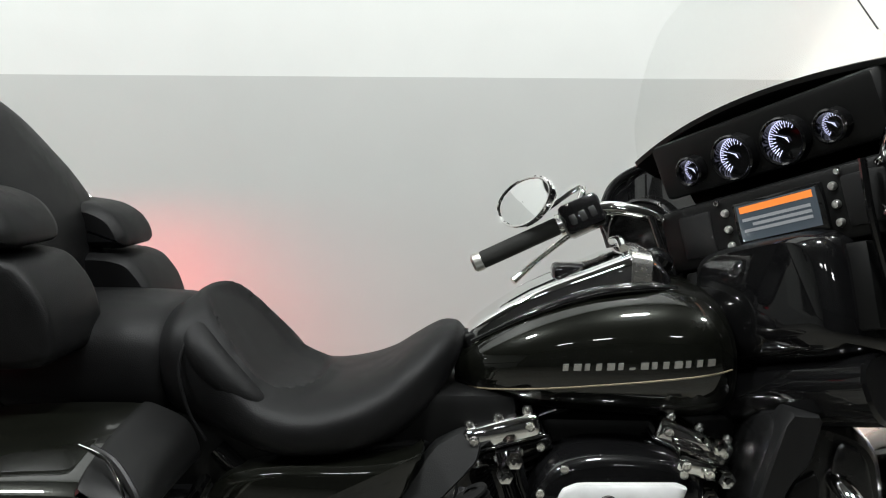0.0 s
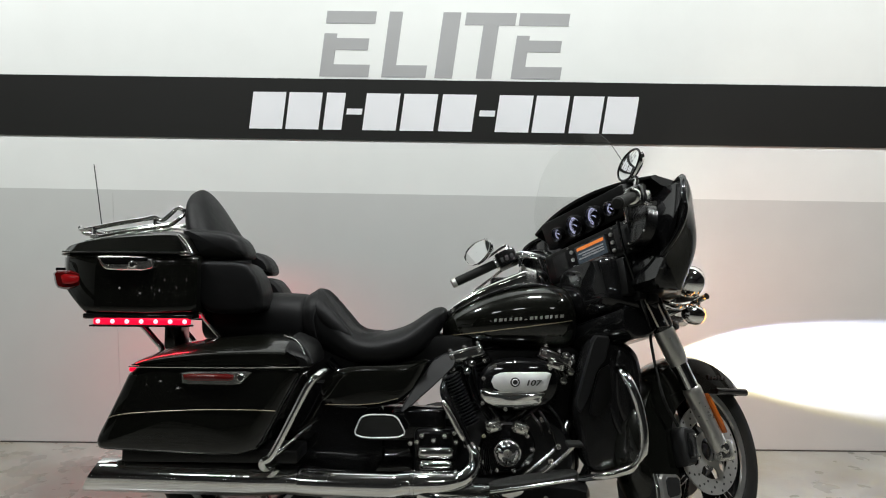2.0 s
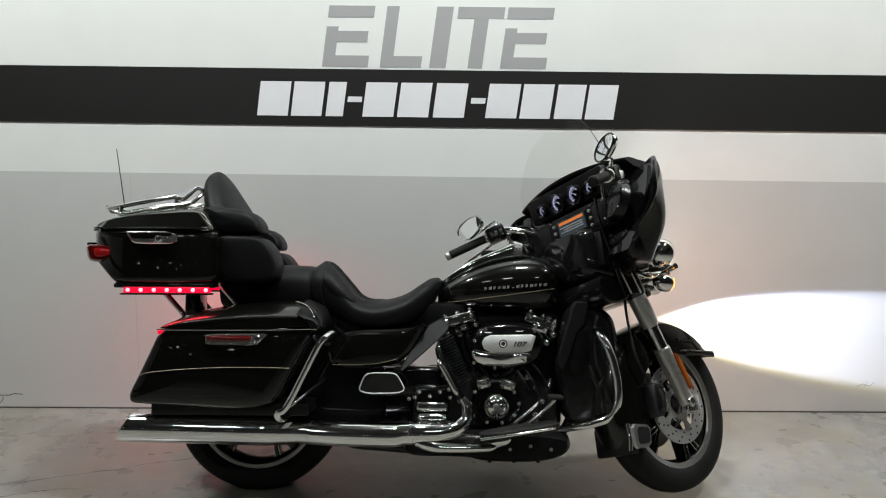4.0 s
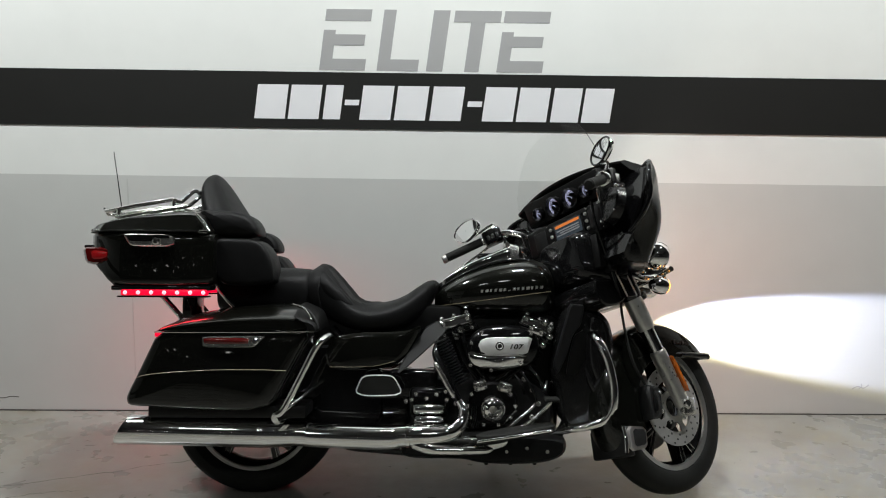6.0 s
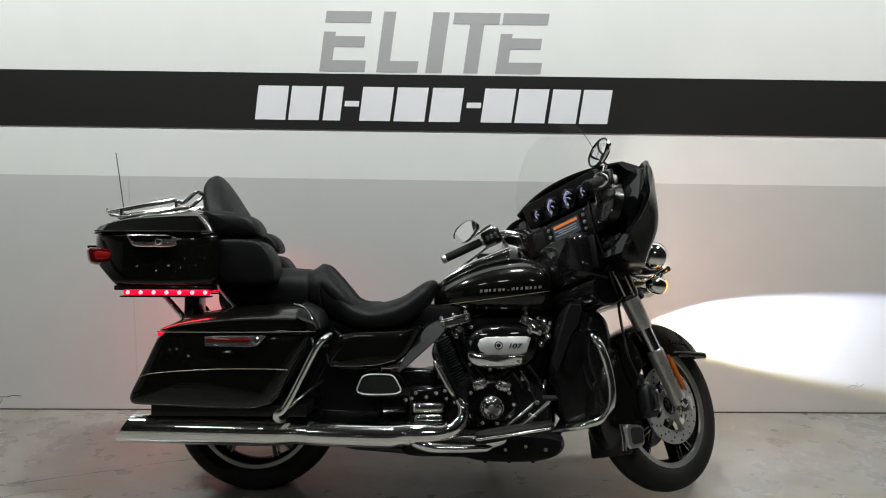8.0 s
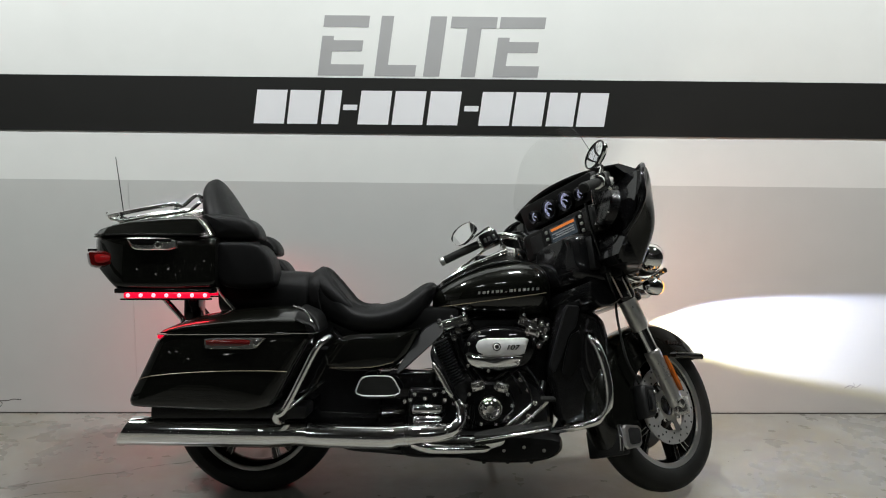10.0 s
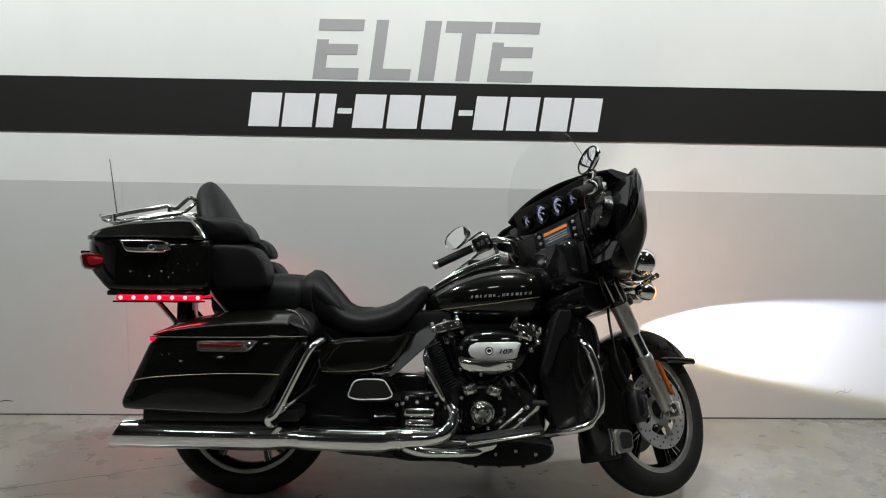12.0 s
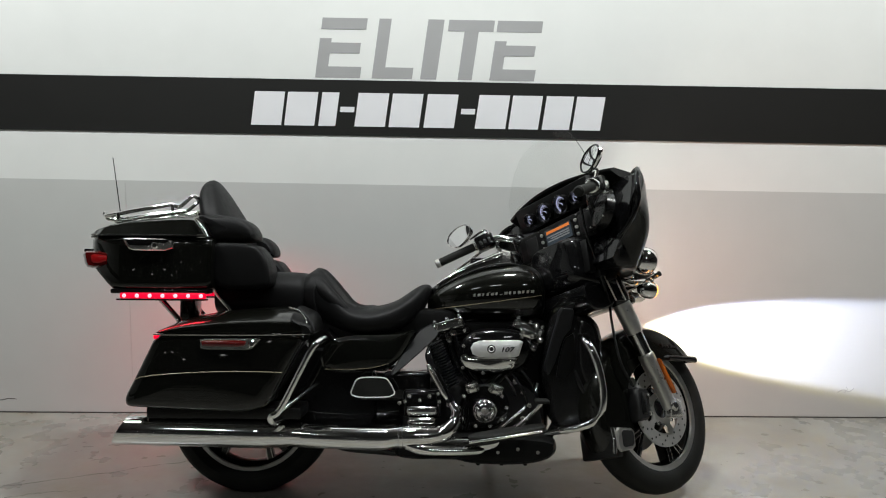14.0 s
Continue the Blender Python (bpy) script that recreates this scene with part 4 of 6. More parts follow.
def build_controls():
    bm = bmesh.new()
    half = [(1.28, 0.05, 0.985), (1.26, 0.12, 1.0), (1.20, 0.19, 1.025), (1.145, 0.235, 1.055), (1.105, 0.275, 1.072), (1.08, 0.315, 1.07), (1.05, 0.35, 1.055)]
    tube(bm, [(x, -y, z) for x, y, z in reversed(half)] + half, 0.0135, 14, 5)
    bar = part("handlebar", bm, "chrome", bike, "chrome handlebar turned to full lock", True)
    for s in (1, -1):
        a, b = Vector((1.045, s * 0.352, 1.053)), Vector((0.925, 0.468, 0.997)) if s > 0 else Vector((0.905, -0.412, 0.985))
        way = (b - a).normalized()
        part("grip", tube(bmesh.new(), [a, a + (b - a) * 0.1, a + (b - a) * 0.9, b], [0.017, 0.0175, 0.0175, 0.0165], 18, 2), "rubber", bar, "black rubber grip", True)
        bm = bmesh.new()
        lathe(bm, [(0.0, 0.012), (0.014, 0.011), (0.019, 0.006), (0.019, -0.006), (0.016, -0.012)], turned(b, way), 20)
        part("grip_ring", lathe(bmesh.new(), [(0.017, -0.007), (0.022, -0.005), (0.022, 0.005), (0.017, 0.007)], turned(a, way), 20), "polished", bar, "bright grip ring", True)
        part("grip_cap", bm, "brushed" if s > 0 else "rubber", bar, "chrome grip cap" if s > 0 else "black grip end", True)
        if s < 0:
            part("grip_collar", lathe(bmesh.new(), [(0.016, -0.02), (0.025, -0.016), (0.028, -0.004), (0.028, 0.008), (0.024, 0.016), (0.016, 0.018)], turned(a, way), 24), "chrome", bar, "chrome throttle collar", True)
        m = turned(a - way * 0.045, way)
        bm = bmesh.new()
        box(bm, (-0.03, -0.034, -0.04), (0.03, 0.03, 0.042), 0.012, m)
        part("switch_housing", bm, "gloss", bar, "black switch housing", True)
        bm = bmesh.new()
        for q in (-0.02, 0.0, 0.02):
            box(bm, (-0.031, -0.018, q - 0.007), (0.031, 0.004, q + 0.007), 0.003, m)
        part("switch_button", bm, "satin", bar, "", True)
        f = Vector((0.05, s * -0.005, 0.004))
        part("lever_clamp", box(bmesh.new(), (-0.016, -0.02, -0.02), (0.055, 0.02, 0.02), 0.007, Matrix.Translation(a - way * 0.03)), "polished", bar, "bright lever clamp", True)
        grasp = [a + f - way * 0.02, a + f + way * 0.03 + Vector((0.01, 0, -0.004)), a + f + way * 0.055 + Vector((0.045, 0, -0.005)), b + Vector((0.158, -0.005, 0.023))]
        if s > 0:
            grasp = [a + f - way * 0.02, Vector((1.08, 0.395, 1.03)), Vector((1.04, 0.42, 0.998)), Vector((0.985, 0.44, 0.955))]
        part("lever", tube(bmesh.new(), grasp, [0.008, 0.007, 0.006, 0.008], 10, 4), "polished", bar, "bright hand lever", True)
        root = a - way * 0.04 + Vector((0, 0, 0.02))
        c = Vector((0.995, 0.39, 1.102)) if s > 0 else Vector((1.03, -0.375, 1.145))
        stem = part("mirror", tube(bmesh.new(), [root, root + Vector((0.012, s * 0.005, 0.04)), c + Vector((0.014, 0, -0.03)), c + Vector((0.012, 0, 0))], [0.008, 0.006, 0.006, 0.007], 10, 4), "chrome", bike, "oval chrome rear-view mirror on a stalk", True)
        mm = Matrix.Translation(c) @ Matrix.Rotation(radians(1 if s > 0 else -17), 4, "Z") @ Matrix.Rotation(radians(8 if s > 0 else 12), 4, "Y")
        wide = 0.083 if s > 0 else 0.07
        oval = [(wide * math.cos(2 * math.pi * k / 28) * (1 + 0.1 * math.sin(2 * math.pi * k / 28)), 0.048 * math.sin(2 * math.pi * k / 28)) for k in range(28)]
        place = lambda u, v, h, mm=mm: mm @ Vector((h, u, v))
        part("mirror_shell", pillow(bmesh.new(), oval, [(-0.006, 0.003), (-0.006, 0.0), (0.004, 0.0), (0.014, 0.008), (0.02, 0.022)], place), "chrome", stem, "chrome mirror shell", True)
        edge = [place(u * 0.97, v * 0.97, -0.006) for u, v in oval]
        # the right rim's black imitates dark reflections in a chrome rim
        part("mirror_rim", tube(bmesh.new(), edge + [edge[0]], 0.0035, 8, 1), "gloss" if s < 0 else "chrome", stem, "bright mirror rim" if s > 0 else "mirror rim, black in place of dark reflections", True)
        bulge = 0.0015 if s > 0 else 0.005
        bm = bmesh.new()
        rings(bm, [[place(u * q * 0.9, v * q * 0.9, -0.0065 - bulge * (1 - q * q)) for u, v in oval] for q in (1, 0.85, 0.7, 0.55, 0.4, 0.25, 0.1, 0.02)], False)
        part("mirror_glass", bm, "mirror", stem, "mirror glass", True)


build_controls()


def build_tank():
    tank = along([(0.69, 0.708, 0.762, 0.045), (0.74, 0.688, 0.804, 0.092), (0.82, 0.676, 0.850, 0.128), (0.92, 0.668, 0.886, 0.15), (1.02, 0.664, 0.902, 0.163), (1.09, 0.666, 0.897, 0.164), (1.13, 0.672, 0.876, 0.152), (1.152, 0.69, 0.84, 0.125), (1.162, 0.73, 0.80, 0.06)], 4)
    body = part("fuel_tank", loft(bmesh.new(), tank, 36, 2.5), "paint", bike, "gloss black fuel tank with gold pinstripe")
    part("console", loft(bmesh.new(), along([(0.705, 0.76, 0.796, 0.034), (0.73, 0.77, 0.823, 0.052), (0.82, 0.825, 0.880, 0.068), (0.92, 0.86, 0.923, 0.078), (0.97, 0.872, 0.944, 0.084), (0.995, 0.875, 0.952, 0.085), (1.02, 0.875, 0.944, 0.082), (1.045, 0.865, 0.922, 0.074), (1.06, 0.86, 0.9, 0.055)], 3), 32, 5.5), "chrome", body, "chrome tank console")
    for s in (1, -1):
        part("console_side", tube(bmesh.new(), [(0.72, s * 0.05, 0.79), (0.82, s * 0.074, 0.843), (0.92, s * 0.085, 0.88), (1.0, s * 0.092, 0.893), (1.06, s * 0.08, 0.89)], [0.004, 0.007, 0.009, 0.009, 0.006], 10, 5), "gloss", body, "black side strip of the console")
    part("filler_lid", box(bmesh.new(), (0.86, -0.03, 0.88), (0.93, 0.03, 0.921), 0.01), "gloss", body, "black inset in the console")
    part("console_end", loft(bmesh.new(), [(0.984, 0.878, 0.952, 0.085), (0.985, 0.872, 0.957, 0.090), (1.018, 0.868, 0.951, 0.088), (1.019, 0.872, 0.945, 0.083)], 32, 5.5), "polished", body, "bright end band of the console")
    part("console_hinge", tube(bmesh.new(), [(0.975, -0.06, 0.955), (0.978, 0, 0.963), (0.975, 0.06, 0.955)], 0.008, 10, 3), "chrome", body, "chrome hinge bar")
    part("ignition_switch", lathe(bmesh.new(), [(0.026, -0.02), (0.027, 0.01), (0.022, 0.016), (0.012, 0.022), (0, 0.022)], pose(1.045, 0, 0.925, 0, 30, 0), 24), "gloss", body, "black ignition switch")
    def side_y(x, z):
        secs = [q for q in tank]
        for a, b in zip(secs, secs[1:]):
            if a[0] <= x <= b[0]:
                f = (x - a[0]) / (b[0] - a[0])
                lo, hi, hw = (a[i] + (b[i] - a[i]) * f for i in (1, 2, 3))
                v = min(0.999, abs((z - (lo + hi) / 2) / ((hi - lo) / 2)))
                return hw * (1 - v ** 2.5) ** (1 / 2.5)
        return 0.1
    for s in (1, -1):
        bm = bmesh.new()
        path = [(x, s * (side_y(x, 0.712 + (x - 0.70) * 0.14) + 0.001), 0.712 + (x - 0.70) * 0.14) for x in [0.715 + 0.42 * i / 24 for i in range(25)]]
        tube(bm, path, 0.0016, 6, 1)
        part("pinstripe", bm, "gold", body, "thin gold pinstripe")
        # the maker's badge as a plain row of bars
        badge = None
        for k in range(14):
            x0 = 0.868 + 0.0172 * k
            z0 = 0.766 + 0.0172 * k * 0.075
            h = 0.0115 if k != 6 else 0.004
            w = (0.0085, 0.0115, 0.0075)[k % 3]
            q = bmesh.new()
            pts = [(x0, z0), (x0 + w, z0 + 0.001), (x0 + w + 0.001, z0 + h), (x0 + 0.001, z0 + h - 0.001)]
            ys = [s * (side_y(x, z) + 0.001) for x, z in pts]
            rings(q, [[(x, y, z) for (x, z), y in zip(pts, ys)], [(x, y + s * 0.004, z) for (x, z), y in zip(pts, ys)]])
            piece = part("badge" if badge is None else "badge_bar", q, "alloy", body if badge is None else badge, "row of bright badge bars" if badge is None else "")
            badge = badge or piece


build_tank()


def build_seat():
    rows = along([(0.205, 0.68, 0.850, 0.15), (0.235, 0.655, 0.868, 0.165), (0.265, 0.638, 0.867, 0.172), (0.30, 0.628, 0.835, 0.182), (0.335, 0.622, 0.793, 0.192), (0.38, 0.612, 0.740, 0.198), (0.44, 0.605, 0.720, 0.2), (0.51, 0.608, 0.729, 0.192), (0.57, 0.622, 0.751, 0.175), (0.62, 0.648, 0.784, 0.15), (0.66, 0.69, 0.808, 0.118), (0.69, 0.74, 0.812, 0.075), (0.706, 0.775, 0.802, 0.03)], 7)
    bm = loft(bmesh.new(), rows, 64, 2.7)
    bm.normal_update()
    for v in bm.verts:
        d = math.hypot((v.co.x - 0.355) / 0.105, v.co.y / 0.135)
        if v.co.z > 0.70 and d < 1.6:
            f = max(0.0, 1 - d * d)
            v.co += v.normal * (0.007 * math.exp(-((d - 1.06) / 0.11) ** 2) - 0.016 * f ** 0.5)
    seat = part("rider_seat", bm, "vinyl", bike, "black vinyl rider seat")
    rest = [(0.40, 0.15, 0.69), (0.36, 0.16, 0.715), (0.315, 0.158, 0.755), (0.272, 0.14, 0.80), (0.25, 0.09, 0.828), (0.243, 0.0, 0.838)]
    part("bolster", tube(bmesh.new(), [(x, -y0, z) for x, y0, z in rest] + [(x, y0, z) for x, y0, z in reversed(rest[:-1])], [0.008, 0.024, 0.03, 0.03, 0.026, 0.024, 0.026, 0.03, 0.03, 0.024, 0.008], 18, 6), "vinyl", seat, "raised lumbar roll of the seat")
    rows = along([(-0.14, 0.69, 0.845, 0.15), (-0.08, 0.67, 0.858, 0.17), (0.05, 0.655, 0.860, 0.175), (0.15, 0.645, 0.858, 0.172), (0.2, 0.65, 0.852, 0.162), (0.222, 0.68, 0.83, 0.13)], 4)
    part("passenger_seat", loft(bmesh.new(), rows, 32, 3.0), "vinyl", bike, "black vinyl passenger seat")
    for s in (1, -1):
        part("piping", tube(bmesh.new(), [(0.29, s * 0.10, 0.838), (0.262, s * 0.15, 0.82), (0.25, s * 0.176, 0.77), (0.265, s * 0.18, 0.70), (0.29, s * 0.175, 0.65)], 0.003, 8), "vinyl", seat, "seat piping")
    bm = bmesh.new()
    for s in (1, -1):
        pillow(bm, rounded([(0.33, 0.62), (0.60, 0.62), (0.66, 0.66), (0.60, 0.53), (0.53, 0.475), (0.30, 0.465), (0.27, 0.54)], 2), [(s * 0.10, 0.01), (s * 0.15, 0), (s * 0.19, 0.004), (s * 0.197, 0.012)], dome=0.005)
        part("side_cover", bm, "paint", bike, "gloss black side cover")
        bm = bmesh.new()
        tube(bm, [(0.30, s * 0.199, 0.487), (0.40, s * 0.2015, 0.487), (0.48, s * 0.2015, 0.493), (0.545, s * 0.199, 0.51)], 0.001, 6)
        part("cover_stripe", bm, "gold", bike, "thin gold pinstripe")
        bm = bmesh.new()
        pillow(bm, rounded([(0.697, 0.655), (0.735, 0.665), (0.741, 0.642), (0.732, 0.612), (0.706, 0.587), (0.566, 0.466), (0.553, 0.474), (0.601, 0.556), (0.656, 0.633)], 1, 0.15), [(s * 0.2, 0), (s * 0.23, 0), (s * 0.238, 0.004)], lambda u, v, h, s=s: (u, h - s * 0.6 * (v - 0.47), v))
        part("air_deflector", bm, "deflector", bike, "matt grey frame air deflector")
        bm = bmesh.new()
    bm.free()


build_seat()


def saddlebag(s):
    y = lambda v: s * v
    body = rounded([(-0.254, 0.655), (-0.330, 0.49), (-0.372, 0.405), (-0.364, 0.376), (-0.30, 0.372), (0.126, 0.356), (0.20, 0.50), (0.286, 0.655)], 2, 0.18)
    bag = part("saddlebag", pillow(bmesh.new(), body, [(y(0.205), 0.02), (y(0.215), 0), (y(0.40), -0.001), (y(0.425), 0.001), (y(0.434), 0.008), (y(0.438), 0.018)], dome=0.008), "paint", bike, "gloss black hard saddlebag with a pinstripe")
    top = rounded([(-0.270, 0.628), (-0.262, 0.652), (-0.225, 0.672), (-0.165, 0.693), (-0.026, 0.716), (0.115, 0.724), (0.216, 0.724), (0.278, 0.698), (0.296, 0.640)], 2, 0.2)
    def crowned(u, v, h):
        f = max(0.0, (abs(h) - 0.19) / 0.25)
        return (u, h, 0.628 + (v - 0.628) * (1 - 0.44 * f ** 2.4))
    part("lid", pillow(bmesh.new(), top, [(y(0.2), 0.02), (y(0.21), 0), (y(0.25), 0), (y(0.28), 0), (y(0.31), 0), (y(0.34), 0), (y(0.37), 0), (y(0.40), 0), (y(0.42), 0.001), (y(0.436), 0.004), (y(0.444), 0.012)], crowned), "paint", bag, "gloss black bag lid")
    bm = bmesh.new()
    tube(bm, [(-0.275, y(0.43), 0.629), (-0.1, y(0.4425), 0.63), (0.1, y(0.4425), 0.631), (0.28, y(0.43), 0.634)], 0.0022, 8)
    part("lid_seam", bm, "chrome", bag, "bright seam under the lid")
    bm = bmesh.new()
    tube(bm, [(0.215, y(0.40), 0.722), (0.25, y(0.412), 0.708), (0.278, y(0.425), 0.678), (0.292, y(0.43), 0.645)], 0.006, 8)
    part("lid_trim", bm, "satin", bag, "black edge band at the lid's front")
    cap = rounded([(0.206, 0.727), (0.222, 0.727), (0.282, 0.70), (0.300, 0.638), (0.252, 0.634), (0.243, 0.69)], 2, 0.2)
    part("lid_cap", pillow(bmesh.new(), cap, [(y(0.215), 0.004), (y(0.22), -0.002), (y(0.25), -0.002), (y(0.28), -0.002), (y(0.31), -0.002), (y(0.34), -0.002), (y(0.37), -0.002), (y(0.40), -0.002), (y(0.425), -0.001), (y(0.44), 0.003), (y(0.447), 0.01)], crowned), "inner", bag, "black end cap of the lid")
    part("trim_rib", tube(bmesh.new(), [(0.20, y(0.405), 0.728), (0.238, y(0.415), 0.715), (0.265, y(0.43), 0.685), (0.278, y(0.438), 0.648)], 0.0022, 8), "chrome", bag, "thin chrome rib")
    part("rear_lens", box(bmesh.new(), (-0.277, min(y(0.36), y(0.425)), 0.613), (-0.258, max(y(0.36), y(0.425)), 0.627), 0.004), "strip", bag, "small lit red rear lens")
    plate = rounded([(-0.106, 0.617), (-0.102, 0.578), (0.075, 0.577), (0.116, 0.62)], 1, 0.1)
    latch = part("latch", pillow(bmesh.new(), plate, [(y(0.43), 0), (y(0.447), 0), (y(0.452), 0.004)]), "polished", bag, "chrome latch plate")
    part("latch_lens", pillow(bmesh.new(), rounded([(-0.098, 0.612), (-0.094, 0.59), (0.055, 0.59), (0.062, 0.612)], 1, 0.15), [(y(0.445), 0), (y(0.455), 0), (y(0.457), 0.003)]), "red", latch, "dark red reflector")
    part("lock", lathe(bmesh.new(), [(0.0, 0.008), (0.009, 0.008), (0.012, 0.005), (0.012, 0)], turned((0.08, y(0.45), 0.601), (0, s, 0)), 18), "chrome", latch, "round chrome key lock")
    bm = bmesh.new()
    tube(bm, [(-0.332, y(0.436), 0.472), (-0.30, y(0.4405), 0.482), (-0.214, y(0.4445), 0.492), (-0.054, y(0.4465), 0.501), (0.1, y(0.4445), 0.502), (0.185, y(0.439), 0.499)], 0.0016, 6)
    part("bag_stripe", bm, "gold", bag, "thin gold pinstripe")
    bm = bmesh.new()
    tube(bm, [(0.30, y(0.22), 0.60), (0.325, y(0.36), 0.616), (0.312, y(0.43), 0.606), (0.284, y(0.452), 0.572), (0.187, y(0.455), 0.38), (0.152, y(0.452), 0.349), (0.155, y(0.43), 0.325), (0.17, y(0.34), 0.32)], 0.0125, 14)
    guard = part("saddlebag_guard", bm, "chrome", bike, "bent chrome saddlebag guard rail")
    part("guard_brace", tube(bmesh.new(), [(0.155, y(0.45), 0.345), (0.21, y(0.40), 0.385), (0.262, y(0.26), 0.425)], 0.007, 10), "chrome", guard, "thin chrome brace")


saddlebag(-1)
saddlebag(1)


def build_tour_trunk():
    rows = [(-0.588, 0.885, 0.976, 0.20), (-0.575, 0.874, 0.983, 0.25), (-0.55, 0.856, 0.985, 0.285), (-0.532, 0.84, 0.985, 0.30), (-0.50, 0.808, 0.986, 0.315), (-0.492, 0.80, 0.986, 0.318), (-0.47, 0.782, 0.986, 0.323), (-0.43, 0.78, 0.986, 0.329), (-0.25, 0.779, 0.986, 0.333), (-0.12, 0.784, 0.986, 0.332), (-0.105, 0.795, 0.98, 0.322)]
    trunk = part("top_case", loft(bmesh.new(), rows, 48, 11), "paint", bike, "gloss black touring top case")
    rows = along([(-0.592, 0.984, 0.990, 0.20), (-0.57, 0.986, 1.004, 0.272), (-0.53, 0.986, 1.022, 0.305), (-0.43, 0.986, 1.046, 0.326), (-0.28, 0.986, 1.06, 0.334), (-0.16, 0.986, 1.064, 0.334), (-0.11, 0.988, 1.05, 0.326)], 3)
    # lid sections are domed above and flat below
    bm = bmesh.new()
    loops = []
    for x, lo, hi, hw in rows:
        loop = []
        for k in range(33):
            u = -1 + 2 * k / 32
            loop.append((x, hw * u, lo + (hi - lo) * (1 - abs(u) ** 14) ** 0.5))
        loop += [(x, hw * 0.98, lo - 0.002), (x, -hw * 0.98, lo - 0.002)]
        loops.append(loop)
    rings(bm, loops)
    # its front end slants back towards the top
    for v in bm.verts:
        f = max(0.0, min(1.0, (v.co.x + 0.34) / 0.23))
        v.co.x -= 0.6 * (v.co.z - 0.98) * f
    part("case_lid", bm, "paint", trunk, "gloss black case lid")
    bm = bmesh.new()
    for s in (1, -1):
        tube(bm, [(-0.55, s * 0.29, 0.988), (-0.47, s * 0.325, 0.9875), (-0.3, s * 0.335, 0.987), (-0.12, s * 0.333, 0.987)], 0.003, 8)
        part("lid_seam", bm, "gloss", trunk, "black lid seam")
        bm = bmesh.new()
        for x0 in (-0.545, -0.14):
            y0, y1 = (0.275, 0.306) if x0 < -0.5 else (0.322, 0.339)
            for dz in (0.0, 0.009):
                part("hinge_leaf", box(bmesh.new(), (x0 - 0.014, min(s * y0, s * y1), 0.978 + dz), (x0 + 0.014, max(s * y0, s * y1), 0.984 + dz), 0.002), "chrome", trunk, "small chrome hinge leaf")
    bm.free()
    for s in (1, -1):
        y = lambda v, s=s: s * v
        plate = rounded([(-0.425, 0.972), (-0.405, 0.938), (-0.385, 0.93), (-0.238, 0.93), (-0.248, 0.974), (-0.42, 0.976)], 1, 0.2)
        latch = part("case_latch", pillow(bmesh.new(), plate, [(y(0.32), 0), (y(0.342), 0), (y(0.346), 0.004)]), "polished", trunk, "chrome trunk latch")
        # flat black plate, slightly proud, in place of a sunken recess
        part("latch_black_plate", pillow(bmesh.new(), rounded([(-0.414, 0.971), (-0.40, 0.948), (-0.322, 0.948), (-0.318, 0.958), (-0.258, 0.958), (-0.258, 0.971)], 1, 0.15), [(y(0.335), 0), (y(0.348), 0)]), "gloss", latch, "flat black plate in place of a latch recess")
        part("case_lock", lathe(bmesh.new(), [(0.0, 0.012), (0.008, 0.012), (0.013, 0.008), (0.013, 0)], turned((-0.305, y(0.344), 0.948), (0, s, 0)), 18), "chrome", latch, "round chrome key lock")
        tail = rounded([(-0.636, 0.93), (-0.624, 0.872), (-0.589, 0.863), (-0.525, 0.876), (-0.525, 0.918), (-0.56, 0.93)], 1, 0.2)
        lamp_body = part("tail_lamp", pillow(bmesh.new(), tail, [(y(0.10), 0.01), (y(0.13), 0), (y(0.2), 0.0), (y(0.26), 0.0), (y(0.305), 0.002), (y(0.318), 0.008)], lambda u, v, h: (u + 0.45 * max(0.0, abs(h) - 0.2), h, v)), "red", trunk, "lit red tail lamp")
        part("tail_lens", pillow(bmesh.new(), rounded([(-0.552, 0.917), (-0.546, 0.884), (-0.515, 0.884), (-0.492, 0.893), (-0.492, 0.912)], 1, 0.2), [(y(0.30), 0), (y(0.3205), 0.0), (y(0.3225), 0.004)]), "redlit", lamp_body, "lit red lens")
        part("tail_hood", box(bmesh.new(), (-0.622, min(y(0.10), y(0.22)), 0.928), (-0.53, max(y(0.10), y(0.22)), 0.94), 0.004), "gloss", lamp_body, "black lamp hood")
        # lower lip with the lit strip
        part("strip_base", box(bmesh.new(), (-0.475, min(y(0.25), y(0.326)), 0.772), (-0.115, max(y(0.25), y(0.326)), 0.79), 0.006), "gloss", trunk, "black strip mount")
        # added lip: keeps the strip's red reflection off the bag lid
        part("strip_shield", box(bmesh.new(), (-0.45, min(y(0.27), y(0.331)), 0.747), (-0.128, max(y(0.27), y(0.331)), 0.753), 0.002), "inner", trunk, "added black lip that blocks the strip's glow below")
        strip = part("light_strip", box(bmesh.new(), (-0.437, min(y(0.3), y(0.332)), 0.754), (-0.126, max(y(0.3), y(0.332)), 0.775), 0.005), "strip", trunk, "lit red side light strip")
        for k in range(7):
            x = -0.42 + 0.047 * k
            part("diode", lathe(bmesh.new(), [(0, 0.004), (0.006, 0.003), (0.0078, 0)], turned((x, y(0.332), 0.7645), (0, s, 0)), 12), "diode", strip, "bright diode")
        # speaker pods and arm rests in vinyl
        # far pod and arm rest are lowered and shifted to fit the camera's view
        dip = 0.0 if s < 0 else -0.046
        far = 0.0 if s < 0 else -0.008
